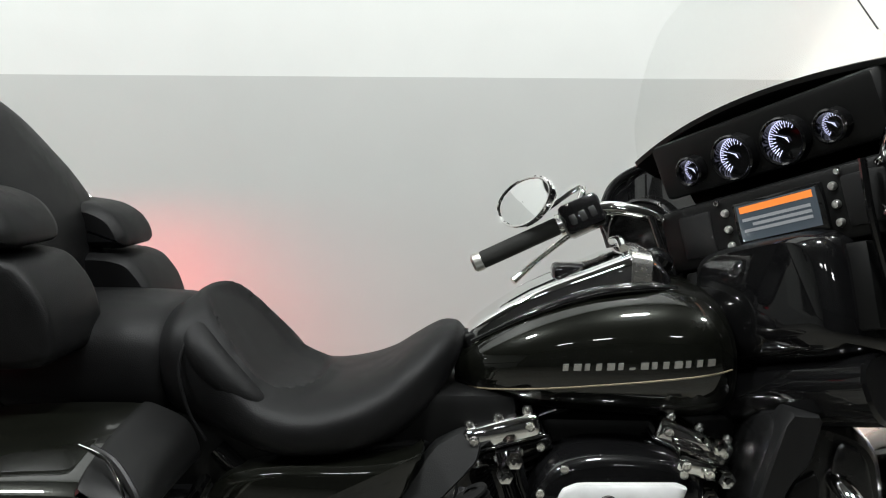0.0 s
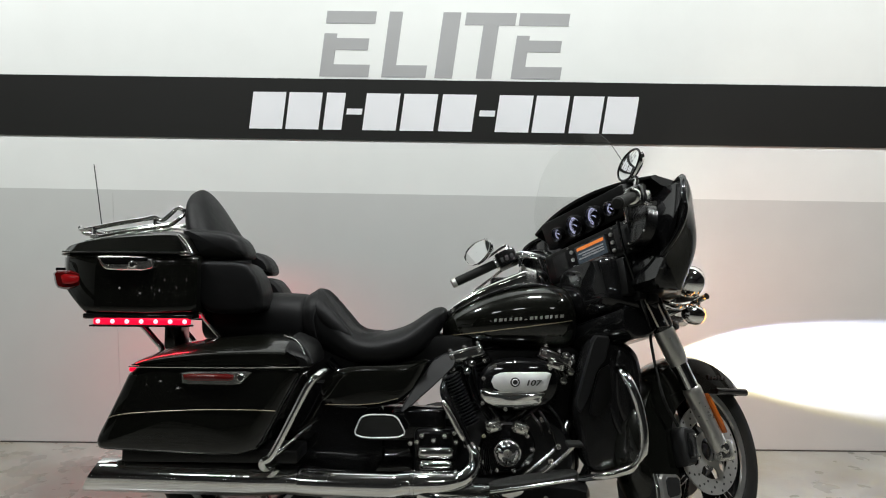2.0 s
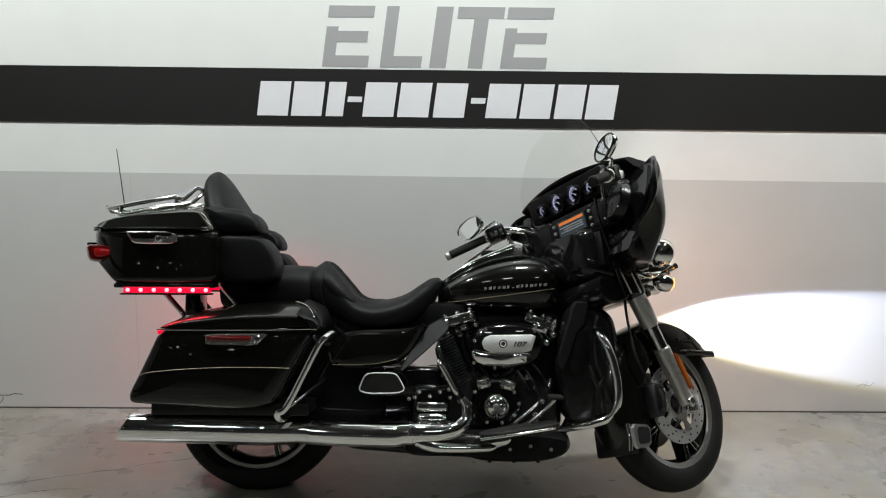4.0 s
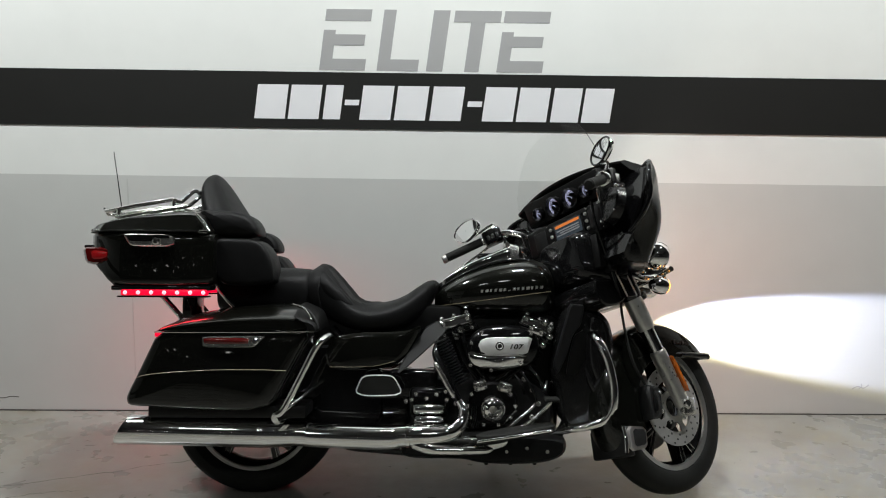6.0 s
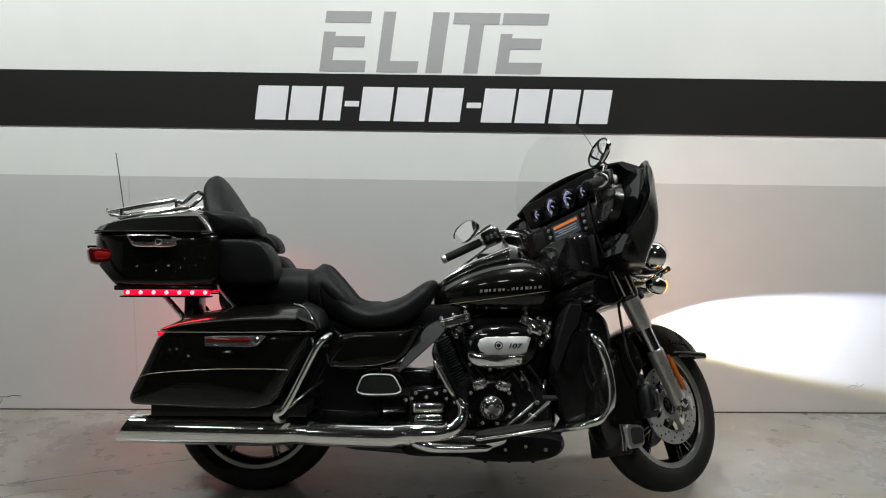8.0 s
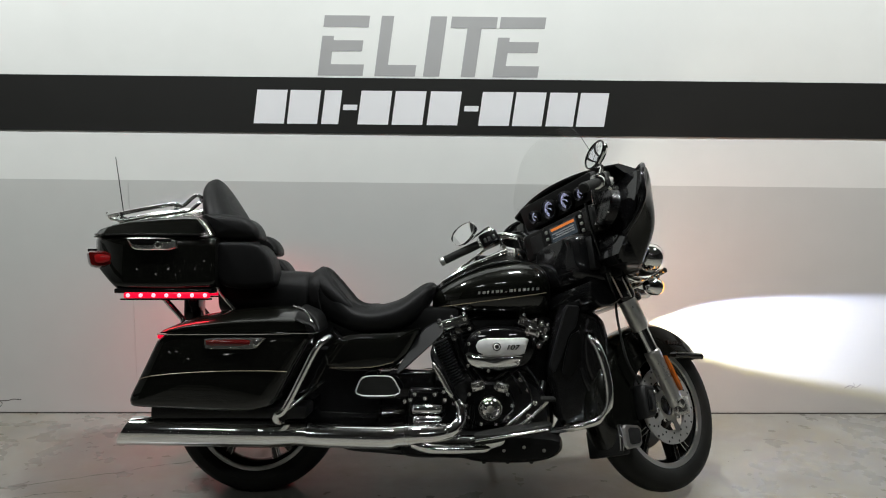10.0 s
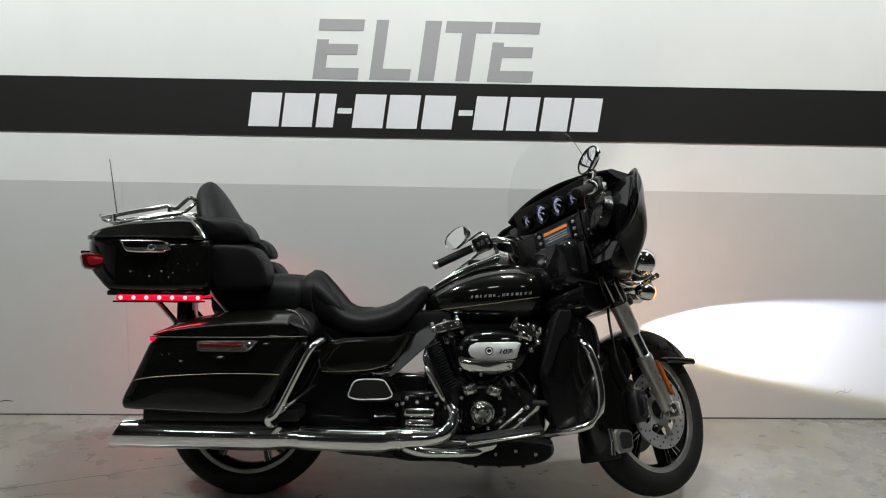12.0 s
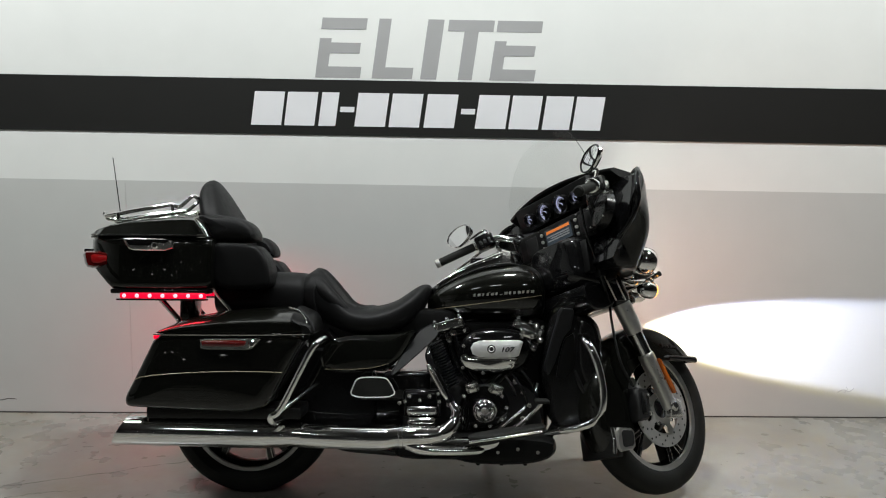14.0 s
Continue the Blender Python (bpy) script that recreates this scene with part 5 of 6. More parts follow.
        pod = rounded([(-0.124, 0.963 + dip), (0.018, 0.962 + dip), (0.062, 0.950 + dip), (0.095, 0.908 + dip), (0.11, 0.862 + dip), (0.112, 0.79 + dip), (-0.10, 0.79 + dip)], 3, 0.2)
        pods = part("speaker_pod", pillow(bmesh.new(), pod, [(y(0.16), 0.012), (y(0.172), 0.002), (y(0.18), 0), (y(0.318), 0), (y(0.328), 0.003), (y(0.3335), 0.009), (y(0.335), 0.018)], dome=0.003), "vinyl", trunk, "black vinyl side pod")
        arm = rounded([(x + far, z + dip) for x, z in [(-0.166, 1.056), (-0.15, 1.066), (-0.067, 1.064), (-0.002, 1.054), (0.034, 1.033), (0.054, 1.0), (0.056, 0.975), (0.040, 0.967), (-0.094, 0.967), (-0.112, 0.979)]], 3, 0.22)
        rest_pad = part("arm_rest", pillow(bmesh.new(), arm, [(y(0.175), 0.016), (y(0.185), 0.004), (y(0.20), 0), (y(0.305), 0), (y(0.322), 0.005), (y(0.331), 0.014), (y(0.334), 0.024)], dome=0.004), "vinyl", trunk, "padded black arm rest")
        for soft in (pods, rest_pad):
            soft.matrix_basis = Matrix.Translation((-0.0137, y(-0.0602), -0.0153)) @ Matrix.Scale(1.0186, 4)
        corner = [(-0.168, y(0.325), 1.046), (-0.142, y(0.335), 1.02), (-0.118, y(0.337), 0.985)]
        part("corner_trim", tube(bmesh.new(), corner, [0.004, 0.007, 0.005], 10, 4), "chrome", trunk, "small chrome corner trim")
        part("strut", tube(bmesh.new(), [(-0.36, y(0.17), 0.79), (-0.347, y(0.17), 0.755), (-0.272, y(0.17), 0.672), (-0.262, y(0.17), 0.64)], 0.011, 10, 1), "chrome", trunk, "chrome trunk support")
        part("strut", tube(bmesh.new(), [(-0.135, y(0.17), 0.79), (-0.118, y(0.17), 0.762), (-0.066, y(0.17), 0.706), (-0.05, y(0.17), 0.69)], 0.009, 10, 1), "chrome", trunk, "chrome trunk support")
    part("trunk_bracket", box(bmesh.new(), (-0.305, -0.06, 0.65), (-0.25, 0.06, 0.80), 0.01), "gloss", trunk, "black trunk bracket")
    pad = along([(0.88, -0.085, 0.05, 0.245), (0.98, -0.10, 0.062, 0.255), (1.06, -0.137, 0.066, 0.235), (1.12, -0.163, 0.058, 0.195), (1.17, -0.18, 0.046, 0.15), (1.205, -0.188, 0.031, 0.10), (1.225, -0.19, 0.016, 0.05), (1.232, -0.19, 0.004, 0.015)], 4)
    part("backrest", loft(bmesh.new(), pad, 32, 2.6, "z"), "vinyl", trunk, "padded black vinyl backrest")
    # luggage rack
    bm = bmesh.new()
    tube(bm, [(-0.206, -0.15, 1.134), (-0.217, -0.165, 1.149), (-0.234, -0.17, 1.144), (-0.275, -0.175, 1.108), (-0.304, -0.175, 1.117), (-0.33, -0.175, 1.112), (-0.45, -0.17, 1.092), (-0.562, -0.15, 1.073), (-0.60, -0.09, 1.088), (-0.605, 0, 1.082), (-0.60, 0.09, 1.088), (-0.562, 0.15, 1.073), (-0.45, 0.17, 1.092), (-0.33, 0.175, 1.112), (-0.304, 0.175, 1.117), (-0.275, 0.175, 1.108), (-0.234, 0.17, 1.144), (-0.217, 0.165, 1.149), (-0.206, 0.15, 1.134)], 0.008, 12, 6)
    rack = part("luggage_rack", bm, "chrome", trunk, "chrome luggage rack of bent rods")
    for yy in (-0.19, 0.19):
        part("side_rail", tube(bmesh.new(), [(-0.206, yy * 0.8, 1.134), (-0.221, yy * 0.93, 1.11), (-0.245, yy, 1.09), (-0.301, yy, 1.081), (-0.40, yy, 1.064), (-0.485, yy, 1.048), (-0.52, yy * 0.95, 1.05)], 0.0075, 10, 4), "chrome", rack)
    for yy in (-0.085, 0.0, 0.085):
        part("rack_rod", tube(bmesh.new(), [(-0.30, yy, 1.098), (-0.36, yy, 1.094), (-0.45, yy, 1.079), (-0.575, yy, 1.062), (-0.6, yy, 1.08)], 0.0065, 10, 4), "chrome", rack)
    for x0, z0, z1 in ((-0.305, 1.045, 1.113), (-0.515, 1.015, 1.08)):
        for yy in (-0.17, 0.17):
            part("rack_foot", tube(bmesh.new(), [(x0, yy, z0), (x0, yy, (z0 + z1) / 2), (x0, yy, z1)], [0.011, 0.007, 0.009], 10, 2), "chrome", rack)
        part("rack_cross", tube(bmesh.new(), [(x0, -0.17, z1 - 0.012), (x0, 0, z1 - 0.02), (x0, 0.17, z1 - 0.012)], 0.006, 10, 3), "chrome", rack)
    base = part("antenna", tube(bmesh.new(), [(-0.648, 0.2, 1.05), (-0.653, 0.2, 1.1), (-0.694, 0.2, 1.357)], [0.003, 0.0024, 0.0018], 8, 2), "satin", trunk, "thin black whip antenna")
    part("antenna_base", tube(bmesh.new(), [(-0.585, 0.2, 0.98), (-0.64, 0.2, 1.0), (-0.648, 0.2, 1.06)], [0.012, 0.011, 0.007], 12, 4), "satin", base, "black antenna foot")


build_tour_trunk()


def build_engine():
    bm = bmesh.new()
    pillow(bm, rounded([(0.60, 0.20), (1.10, 0.19), (1.16, 0.27), (1.12, 0.42), (0.98, 0.47), (0.78, 0.45), (0.60, 0.45), (0.56, 0.32)], 2), [(0.17, 0.03), (0.15, 0), (-0.12, 0), (-0.15, 0.015), (-0.155, 0.04)])
    case = part("crankcase", bm, "wrinkle", bike, "black V-twin engine crankcase")
    for name, x0, lean in (("rear_cylinder", 0.845, -16), ("front_cylinder", 0.985, 22.5)):
        m = pose(x0, 0, 0.40, 0, lean, 0)
        bm = bmesh.new()
        lathe(bm, [(0.065, 0), (0.068, 0.1), (0.068, 0.235)], m, 24)
        cyl = part(name, bm, "wrinkle", bike, "black finned cylinder")
        for k in range(13):
            z = 0.03 + 0.0155 * k
            wx = 0.078 if k < 9 else 0.085
            part("fin", pillow(bmesh.new(), rounded([(-wx, -0.115), (wx, -0.115), (wx, 0.1), (-wx, 0.1)], 2), [(z, 0.0), (z + 0.0055, 0.0)], lambda u, v, h, m=m: m @ Vector((u, v, h))), "wrinkle", cyl)
        base = part("rocker_base", box(bmesh.new(), (-0.075, -0.128, 0.213), (0.075, 0.11, 0.238), 0.008, m, 2), "gloss", cyl, "black rocker base")
        rocker = part("rocker_cover", box(bmesh.new(), (-0.066, -0.135, 0.238), (0.066, 0.11, 0.285), 0.012, m, 3), "chrome", cyl, "chrome rocker cover")
        part("cover_seam", box(bmesh.new(), (-0.068, -0.137, 0.244), (0.068, 0.112, 0.248), 0.001, m, 1), "gloss", rocker, "black gasket line")
        bolts(rocker, [m @ Vector((u, v, 0.284)) for u in (-0.05, 0.0, 0.05) for v in (-0.118, 0.09)], m.to_3x3() @ Vector((0, 0, 1)))
        bolts(base, [m @ Vector((u, -0.127, 0.226)) for u in (-0.055, -0.018, 0.018, 0.055)], RIGHT, 0.008, 0.009)
        bolts(rocker, [m @ Vector((u, -0.134, 0.266)) for u in (-0.048, 0.048)], RIGHT, 0.0085, 0.009)
        for du in (-0.02, 0.03):
            part("pushrod_tube", tube(bmesh.new(), [(0.90 + du * 0.8, -0.15, 0.40), m @ Vector((du * 0.4, -0.145, 0.12)), m @ Vector((du * 0.4, -0.138, 0.24))], 0.0115, 12, 2), "gloss", cyl, "black pushrod tube")
    # ribbed hose beside the rear cylinder
    bm = bmesh.new()
    pts = [(0.722 + 0.0044 * k, -0.22, 0.59 - 0.0098 * k) for k in range(17)]
    tube(bm, [pts[0], pts[8], pts[-1]], 0.013, 12, 2)
    stack = part("cooling_stack", bm, "satin", bike, "black ribbed cooling stack")
    for p in pts:
        part("rib", lathe(bmesh.new(), [(0.012, -0.0035), (0.027, -0.002), (0.0275, 0.002), (0.012, 0.0035)], turned(p, (0.45, 0, -0.9)), 18), "satin", stack)
    # air cleaner
    shape = rounded([(0.808, 0.56), (0.825, 0.61), (0.87, 0.643), (0.95, 0.652), (1.04, 0.642), (1.085, 0.61), (1.08, 0.54), (1.04, 0.495), (0.95, 0.478), (0.86, 0.485), (0.815, 0.51)], 2)
    air = part("air_cleaner", pillow(bmesh.new(), shape, [(-0.17, 0.012), (-0.18, 0), (-0.265, 0), (-0.283, 0.006), (-0.291, 0.018)]), "gloss", bike, "oval black air cleaner with chrome cover")
    air.matrix_basis = Matrix.Translation((-0.0251, 0.1102, -0.0279)) @ Matrix.Scale(1.0341, 4)
    part("chrome_cover", pillow(bmesh.new(), rounded([(0.815, 0.52), (0.812, 0.55), (0.83, 0.56), (0.86, 0.545), (1.035, 0.549), (1.022, 0.515), (1.0, 0.497), (0.92, 0.492), (0.845, 0.498)], 1), [(-0.272, 0), (-0.293, 0.002), (-0.299, 0.012)]), "chrome", air, "chrome lower band")
    plate = rounded([(0.853, 0.577), (0.862, 0.596), (0.885, 0.606), (1.05, 0.609), (1.03, 0.546), (0.885, 0.545), (0.862, 0.556)], 1, 0.1)
    medal = part("badge_plate", pillow(bmesh.new(), plate, [(-0.28, 0), (-0.301, 0.0), (-0.304, 0.004)]), "silver", air, "silver badge plate with black numerals")
    bm = bmesh.new()
    lathe(bm, [(0.0, 0.003), (0.014, 0.003), (0.0165, 0.0)], turned((0.93, -0.303, 0.576), RIGHT), 24)
    part("badge_disc", bm, "ink", medal, "round dark emblem disc")
    part("badge_ring", lathe(bmesh.new(), [(0.008, 0.004), (0.0095, 0.0055), (0.011, 0.004)], turned((0.93, -0.303, 0.576), RIGHT), 24), "silver", medal, "")
    text = bpy.data.curves.new("numerals", "FONT")
    text.body, text.size, text.extrude, text.shear, text.offset = "107", 0.029, 0.0012, 0.25, 0.0006
    ob = new("numerals", text)
    me = bpy.data.meshes.new_from_object(ob)
    bpy.data.objects.remove(ob)
    bm = bmesh.new()
    bm.from_mesh(me)
    bm.transform(pose(0.962, -0.3052, 0.566, 90, 0, 0) @ Matrix.Diagonal((1.12, 0.85, 1, 1)))
    part("numerals", bm, "ink", medal, "black numerals 107", sharp=20)
    bolts(air, [(0.828, -0.286, 0.585), (0.865, -0.286, 0.625), (1.045, -0.286, 0.62), (0.825, -0.286, 0.505), (0.90, -0.286, 0.487)], RIGHT, 0.0075, 0.007)
    for x, z, w in ((1.075, 0.625, 0.03),):
        bracket = part("engine_bracket", box(bmesh.new(), (x - w, -0.19, z - 0.014), (x + w, -0.13, z + 0.014), 0.006, Matrix.Translation((x, 0, z)) @ Matrix.Rotation(radians(18), 4, "Y") @ Matrix.Translation((-x, 0, -z))), "chrome", bike, "chrome engine bracket")
        bolts(bracket, [(x - w * 0.6, -0.19, z + 0.006), (x + w * 0.6, -0.19, z - 0.008)], RIGHT, 0.009, 0.012)
    for x, z in ((1.11, 0.655), (1.125, 0.60), (1.10, 0.57), (0.775, 0.60), (0.79, 0.625)):
        part("fitting", lathe(bmesh.new(), [(0, 0.022), (0.007, 0.021), (0.009, 0.012), (0.014, 0.011), (0.015, 0), (0.01, -0.03)], turned((x, -0.17, z), (0.1, -1, 0.15)), 6), "chrome", bike, "small chrome fitting")
    # cam cover with its round chrome cap
    shape = rounded([(0.80, 0.30), (0.84, 0.42), (0.93, 0.44), (1.0, 0.40), (1.01, 0.31), (0.95, 0.265), (0.85, 0.262)], 2)
    cam_cover = part("cam_cover", pillow(bmesh.new(), shape, [(-0.14, 0), (-0.188, 0), (-0.198, 0.008)]), "gloss", bike, "black cam cover with chrome cap")
    part("cap", lathe(bmesh.new(), [(0.046, 0.0), (0.0475, 0.016), (0.045, 0.022), (0.041, 0.020), (0.039, 0.0235), (0.03, 0.029), (0.018, 0.0325), (0, 0.034)], turned((0.911, -0.195, 0.335), RIGHT), 40), "chrome", cam_cover, "round domed chrome timer cap")
    part("cap_emblem", lathe(bmesh.new(), [(0.013, 0.0325), (0.0145, 0.0345), (0.012, 0.036), (0, 0.0365)], turned((0.911, -0.195, 0.335), RIGHT), 24), "brushed", cam_cover, "round emblem in the cap")
    # three black bars imitate dark wedges mirrored in the chrome cap
    for k in range(3):
        a = 2 * math.pi * k / 3 + 0.4
        part("cap_reflection", tube(bmesh.new(), [(0.911 + q * math.cos(a), -0.195 - h, 0.335 + q * math.sin(a)) for q, h in ((0.017, 0.0335), (0.027, 0.031), (0.036, 0.0255))], 0.0035, 8, 2), "gloss", cam_cover, "dark bar in place of a reflection on the cap")
    bolts(cam_cover, [(0.905 + 0.09 * math.cos(2 * math.pi * k / 10), -0.196, 0.345 + 0.073 * math.sin(2 * math.pi * k / 10)) for k in range(10)], RIGHT, 0.008, 0.01)
    bolts(cam_cover, [(0.911 + 0.03 * math.cos(2 * math.pi * k / 5 + 0.3), -0.226, 0.335 + 0.03 * math.sin(2 * math.pi * k / 5 + 0.3)) for k in range(5)], RIGHT, 0.004, 0.005)
    for x, z in ((0.865, 0.418), (0.955, 0.412)):
        bm = bmesh.new()
        tip = Matrix.Translation((x, 0, z)) @ Matrix.Rotation(radians(16 if x > 0.9 else -16), 4, "Y") @ Matrix.Translation((-x, 0, -z))
        box(bm, (x - 0.026, -0.215, z - 0.016), (x + 0.026, -0.15, z + 0.02), 0.007, tip)
        part("tappet_block", bm, "polished", cam_cover, "chrome tappet cover")
        bolts(cam_cover, [tip @ Vector((x + u, -0.213, z + dz)) for u, dz in ((-0.018, 0.014), (-0.018, -0.008), (0.0, 0.004), (0.018, 0.014), (0.018, -0.008))], RIGHT, 0.0065, 0.012, "chrome")
    for k in range(4):
        part("cover_rib", tube(bmesh.new(), [(0.807 + 0.013 * k, -0.20, 0.345), (0.81 + 0.013 * k, -0.208, 0.30), (0.818 + 0.013 * k, -0.2, 0.262)], 0.0035, 8, 3), "gloss", cam_cover, "black rib")
    bolts(case, [(0.78 + 0.026 * k, -0.157, 0.245 - 0.006 * (k % 2)) for k in range(10)], RIGHT, 0.008, 0.014)
    bolts(case, [(1.03, -0.157, 0.44), (1.06, -0.157, 0.40), (1.085, -0.157, 0.35), (1.06, -0.157, 0.30), (0.79, -0.157, 0.45), (0.765, -0.157, 0.40), (0.775, -0.157, 0.35)], RIGHT, 0.011, 0.02)
    for x0, z0, x1, z1 in ((1.02, 0.47, 1.075, 0.36), (1.05, 0.49, 1.105, 0.40), (0.99, 0.465, 1.03, 0.39)):
        part("oil_line", tube(bmesh.new(), [(x0, -0.18, z0), ((x0 + x1) / 2 + 0.008, -0.205, (z0 + z1) / 2), (x1, -0.18, z1)], 0.0055, 10, 5), "gloss", case, "black oil line")
    # gearbox side cover
    gear = part("gearbox_cover", box(bmesh.new(), (0.60, -0.225, 0.30), (0.745, -0.14, 0.415), 0.02, None, 3), "gloss", bike, "black gearbox side cover")
    bm = bmesh.new()
    box(bm, (0.614, -0.252, 0.318), (0.732, -0.2, 0.356), 0.014, None, 5)
    box(bm, (0.618, -0.262, 0.282), (0.73, -0.2, 0.316), 0.015, None, 5)
    part("chrome_step", bm, "chrome", gear, "chrome gearbox ribs")
    bolts(gear, [(x, -0.222, z) for x, z in ((0.735, 0.40), (0.74, 0.37), (0.61, 0.37), (0.665, 0.375))], RIGHT, 0.008, 0.011)
    part("gearbox_plate", box(bmesh.new(), (0.525, -0.205, 0.37), (0.705, -0.12, 0.476), 0.012, None, 3), "gloss", gear, "black plate above the gearbox cover")
    bolts(gear, [(0.626, -0.225, 0.391), (0.702, -0.225, 0.391), (0.588, -0.205, 0.362)], RIGHT, 0.009, 0.012, "polished")
    # block added to hide the bright wall above the gearbox
    part("gearbox_filler", box(bmesh.new(), (0.57, -0.135, 0.36), (0.76, 0.10, 0.448), 0.02, None, 3), "gloss", bike, "black filler block above the gearbox")
    # frame rails and the black lower parts
    bm = bmesh.new()
    for s in (1, -1):
        tube(bm, [(1.26, s * 0.04, 0.86), (1.24, s * 0.10, 0.6), (1.20, s * 0.14, 0.3), (1.08, s * 0.15, 0.2), (0.7, s * 0.15, 0.19), (0.5, s * 0.15, 0.24), (0.42, s * 0.15, 0.5), (0.3, s * 0.15, 0.63)], 0.018, 10)
        tube(bm, [(1.26, s * 0.03, 0.88), (0.95, s * 0.04, 0.70), (0.6, s * 0.1, 0.62), (0.1, s * 0.14, 0.62), (-0.25, s * 0.14, 0.62)], 0.018, 10)
    box(bm, (1.2, -0.05, 0.74), (1.33, 0.05, 0.95), 0.02)
    part("frame", bm, "gloss", bike, "black tubular frame")
    pan = part("oil_pan", pillow(bmesh.new(), rounded([(0.56, 0.17), (0.62, 0.15), (0.80, 0.155), (0.86, 0.135), (1.05, 0.132), (1.15, 0.15), (1.19, 0.19), (1.17, 0.25), (0.6, 0.25)], 2), [(0.17, 0.02), (0.15, 0), (-0.21, 0), (-0.24, 0.015)], dome=0.004), "inner", bike, "black oil pan")
    bolts(pan, [(0.66 + 0.075 * k, -0.237, 0.185 + 0.012 * (k % 2)) for k in range(7)], RIGHT, 0.007, 0.009, "brushed")
    for k in range(2, 5):
        part("pan_rib", box(bmesh.new(), (0.70 + 0.09 * k, -0.2, 0.126), (0.715 + 0.09 * k, 0.14, 0.15), 0.004), "wrinkle", pan, "cast rib under the pan")
    part("lower_frame_rail", tube(bmesh.new(), [(0.30, -0.16, 0.25), (0.36, -0.165, 0.195), (0.5, -0.17, 0.18), (0.7, -0.17, 0.165), (0.9, -0.165, 0.16)], 0.02, 12), "gloss", bike, "black lower frame rail")
    # plain black blocks, added to close gaps that show the wall
    part("valley_filler", box(bmesh.new(), (0.83, -0.09, 0.46), (1.06, 0.09, 0.67), 0.02), "inner", bike, "black filler block between the cylinders")
    part("cylinder_filler", box(bmesh.new(), (0.69, -0.12, 0.44), (0.80, 0.12, 0.66), 0.02), "gloss", bike, "black filler block behind the rear cylinder")
    part("oil_filter", lathe(bmesh.new(), [(0, 0.08), (0.03, 0.08), (0.036, 0.072), (0.037, 0.0), (0.03, -0.02)], turned((1.0, -0.12, 0.215), (0.25, -1, -0.1)), 24), "brushed", bike, "bright oil filter")
    part("rear_fender", fender_ring(bmesh.new(), HUB, 0.365, 20, 190, 0.11, lambda f: 0.08), "paint", bike, "gloss black rear mudguard")
    part("belt_guard", pillow(bmesh.new(), rounded([(-0.12, 0.33), (0.02, 0.26), (0.30, 0.22), (0.50, 0.24), (0.50, 0.5), (0.40, 0.57), (0.12, 0.56), (-0.05, 0.46)], 1), [(-0.12, 0.01), (-0.13, 0), (-0.17, 0), (-0.18, 0.01)]), "gloss", bike, "black swing arm cover")
    for s in (1, -1):
        # added block that darkens the gap between bag and muffler
        part("bag_filler", box(bmesh.new(), (-0.32, min(s * 0.19, s * 0.36), 0.322), (0.24, max(s * 0.19, s * 0.36), 0.366), 0.008), "satin", bike, "black filler block under the saddlebag")
    # the next three blocks are added to stop the wall showing through
    part("seat_filler", box(bmesh.new(), (0.02, -0.15, 0.48), (0.42, 0.15, 0.69), 0.02), "inner", bike, "black filler block under the seat")
    part("nose_filler", box(bmesh.new(), (0.56, -0.11, 0.575), (0.80, 0.11, 0.715), 0.02), "inner", bike, "black filler block under the seat nose")
    part("downtube_filler", box(bmesh.new(), (1.055, -0.085, 0.24), (1.17, 0.085, 0.68), 0.02), "inner", bike, "black filler block behind the front downtube")
    part("battery_box", box(bmesh.new(), (0.26, -0.17, 0.22), (0.60, 0.17, 0.455), 0.02), "gloss", bike, "black battery box")


build_engine()


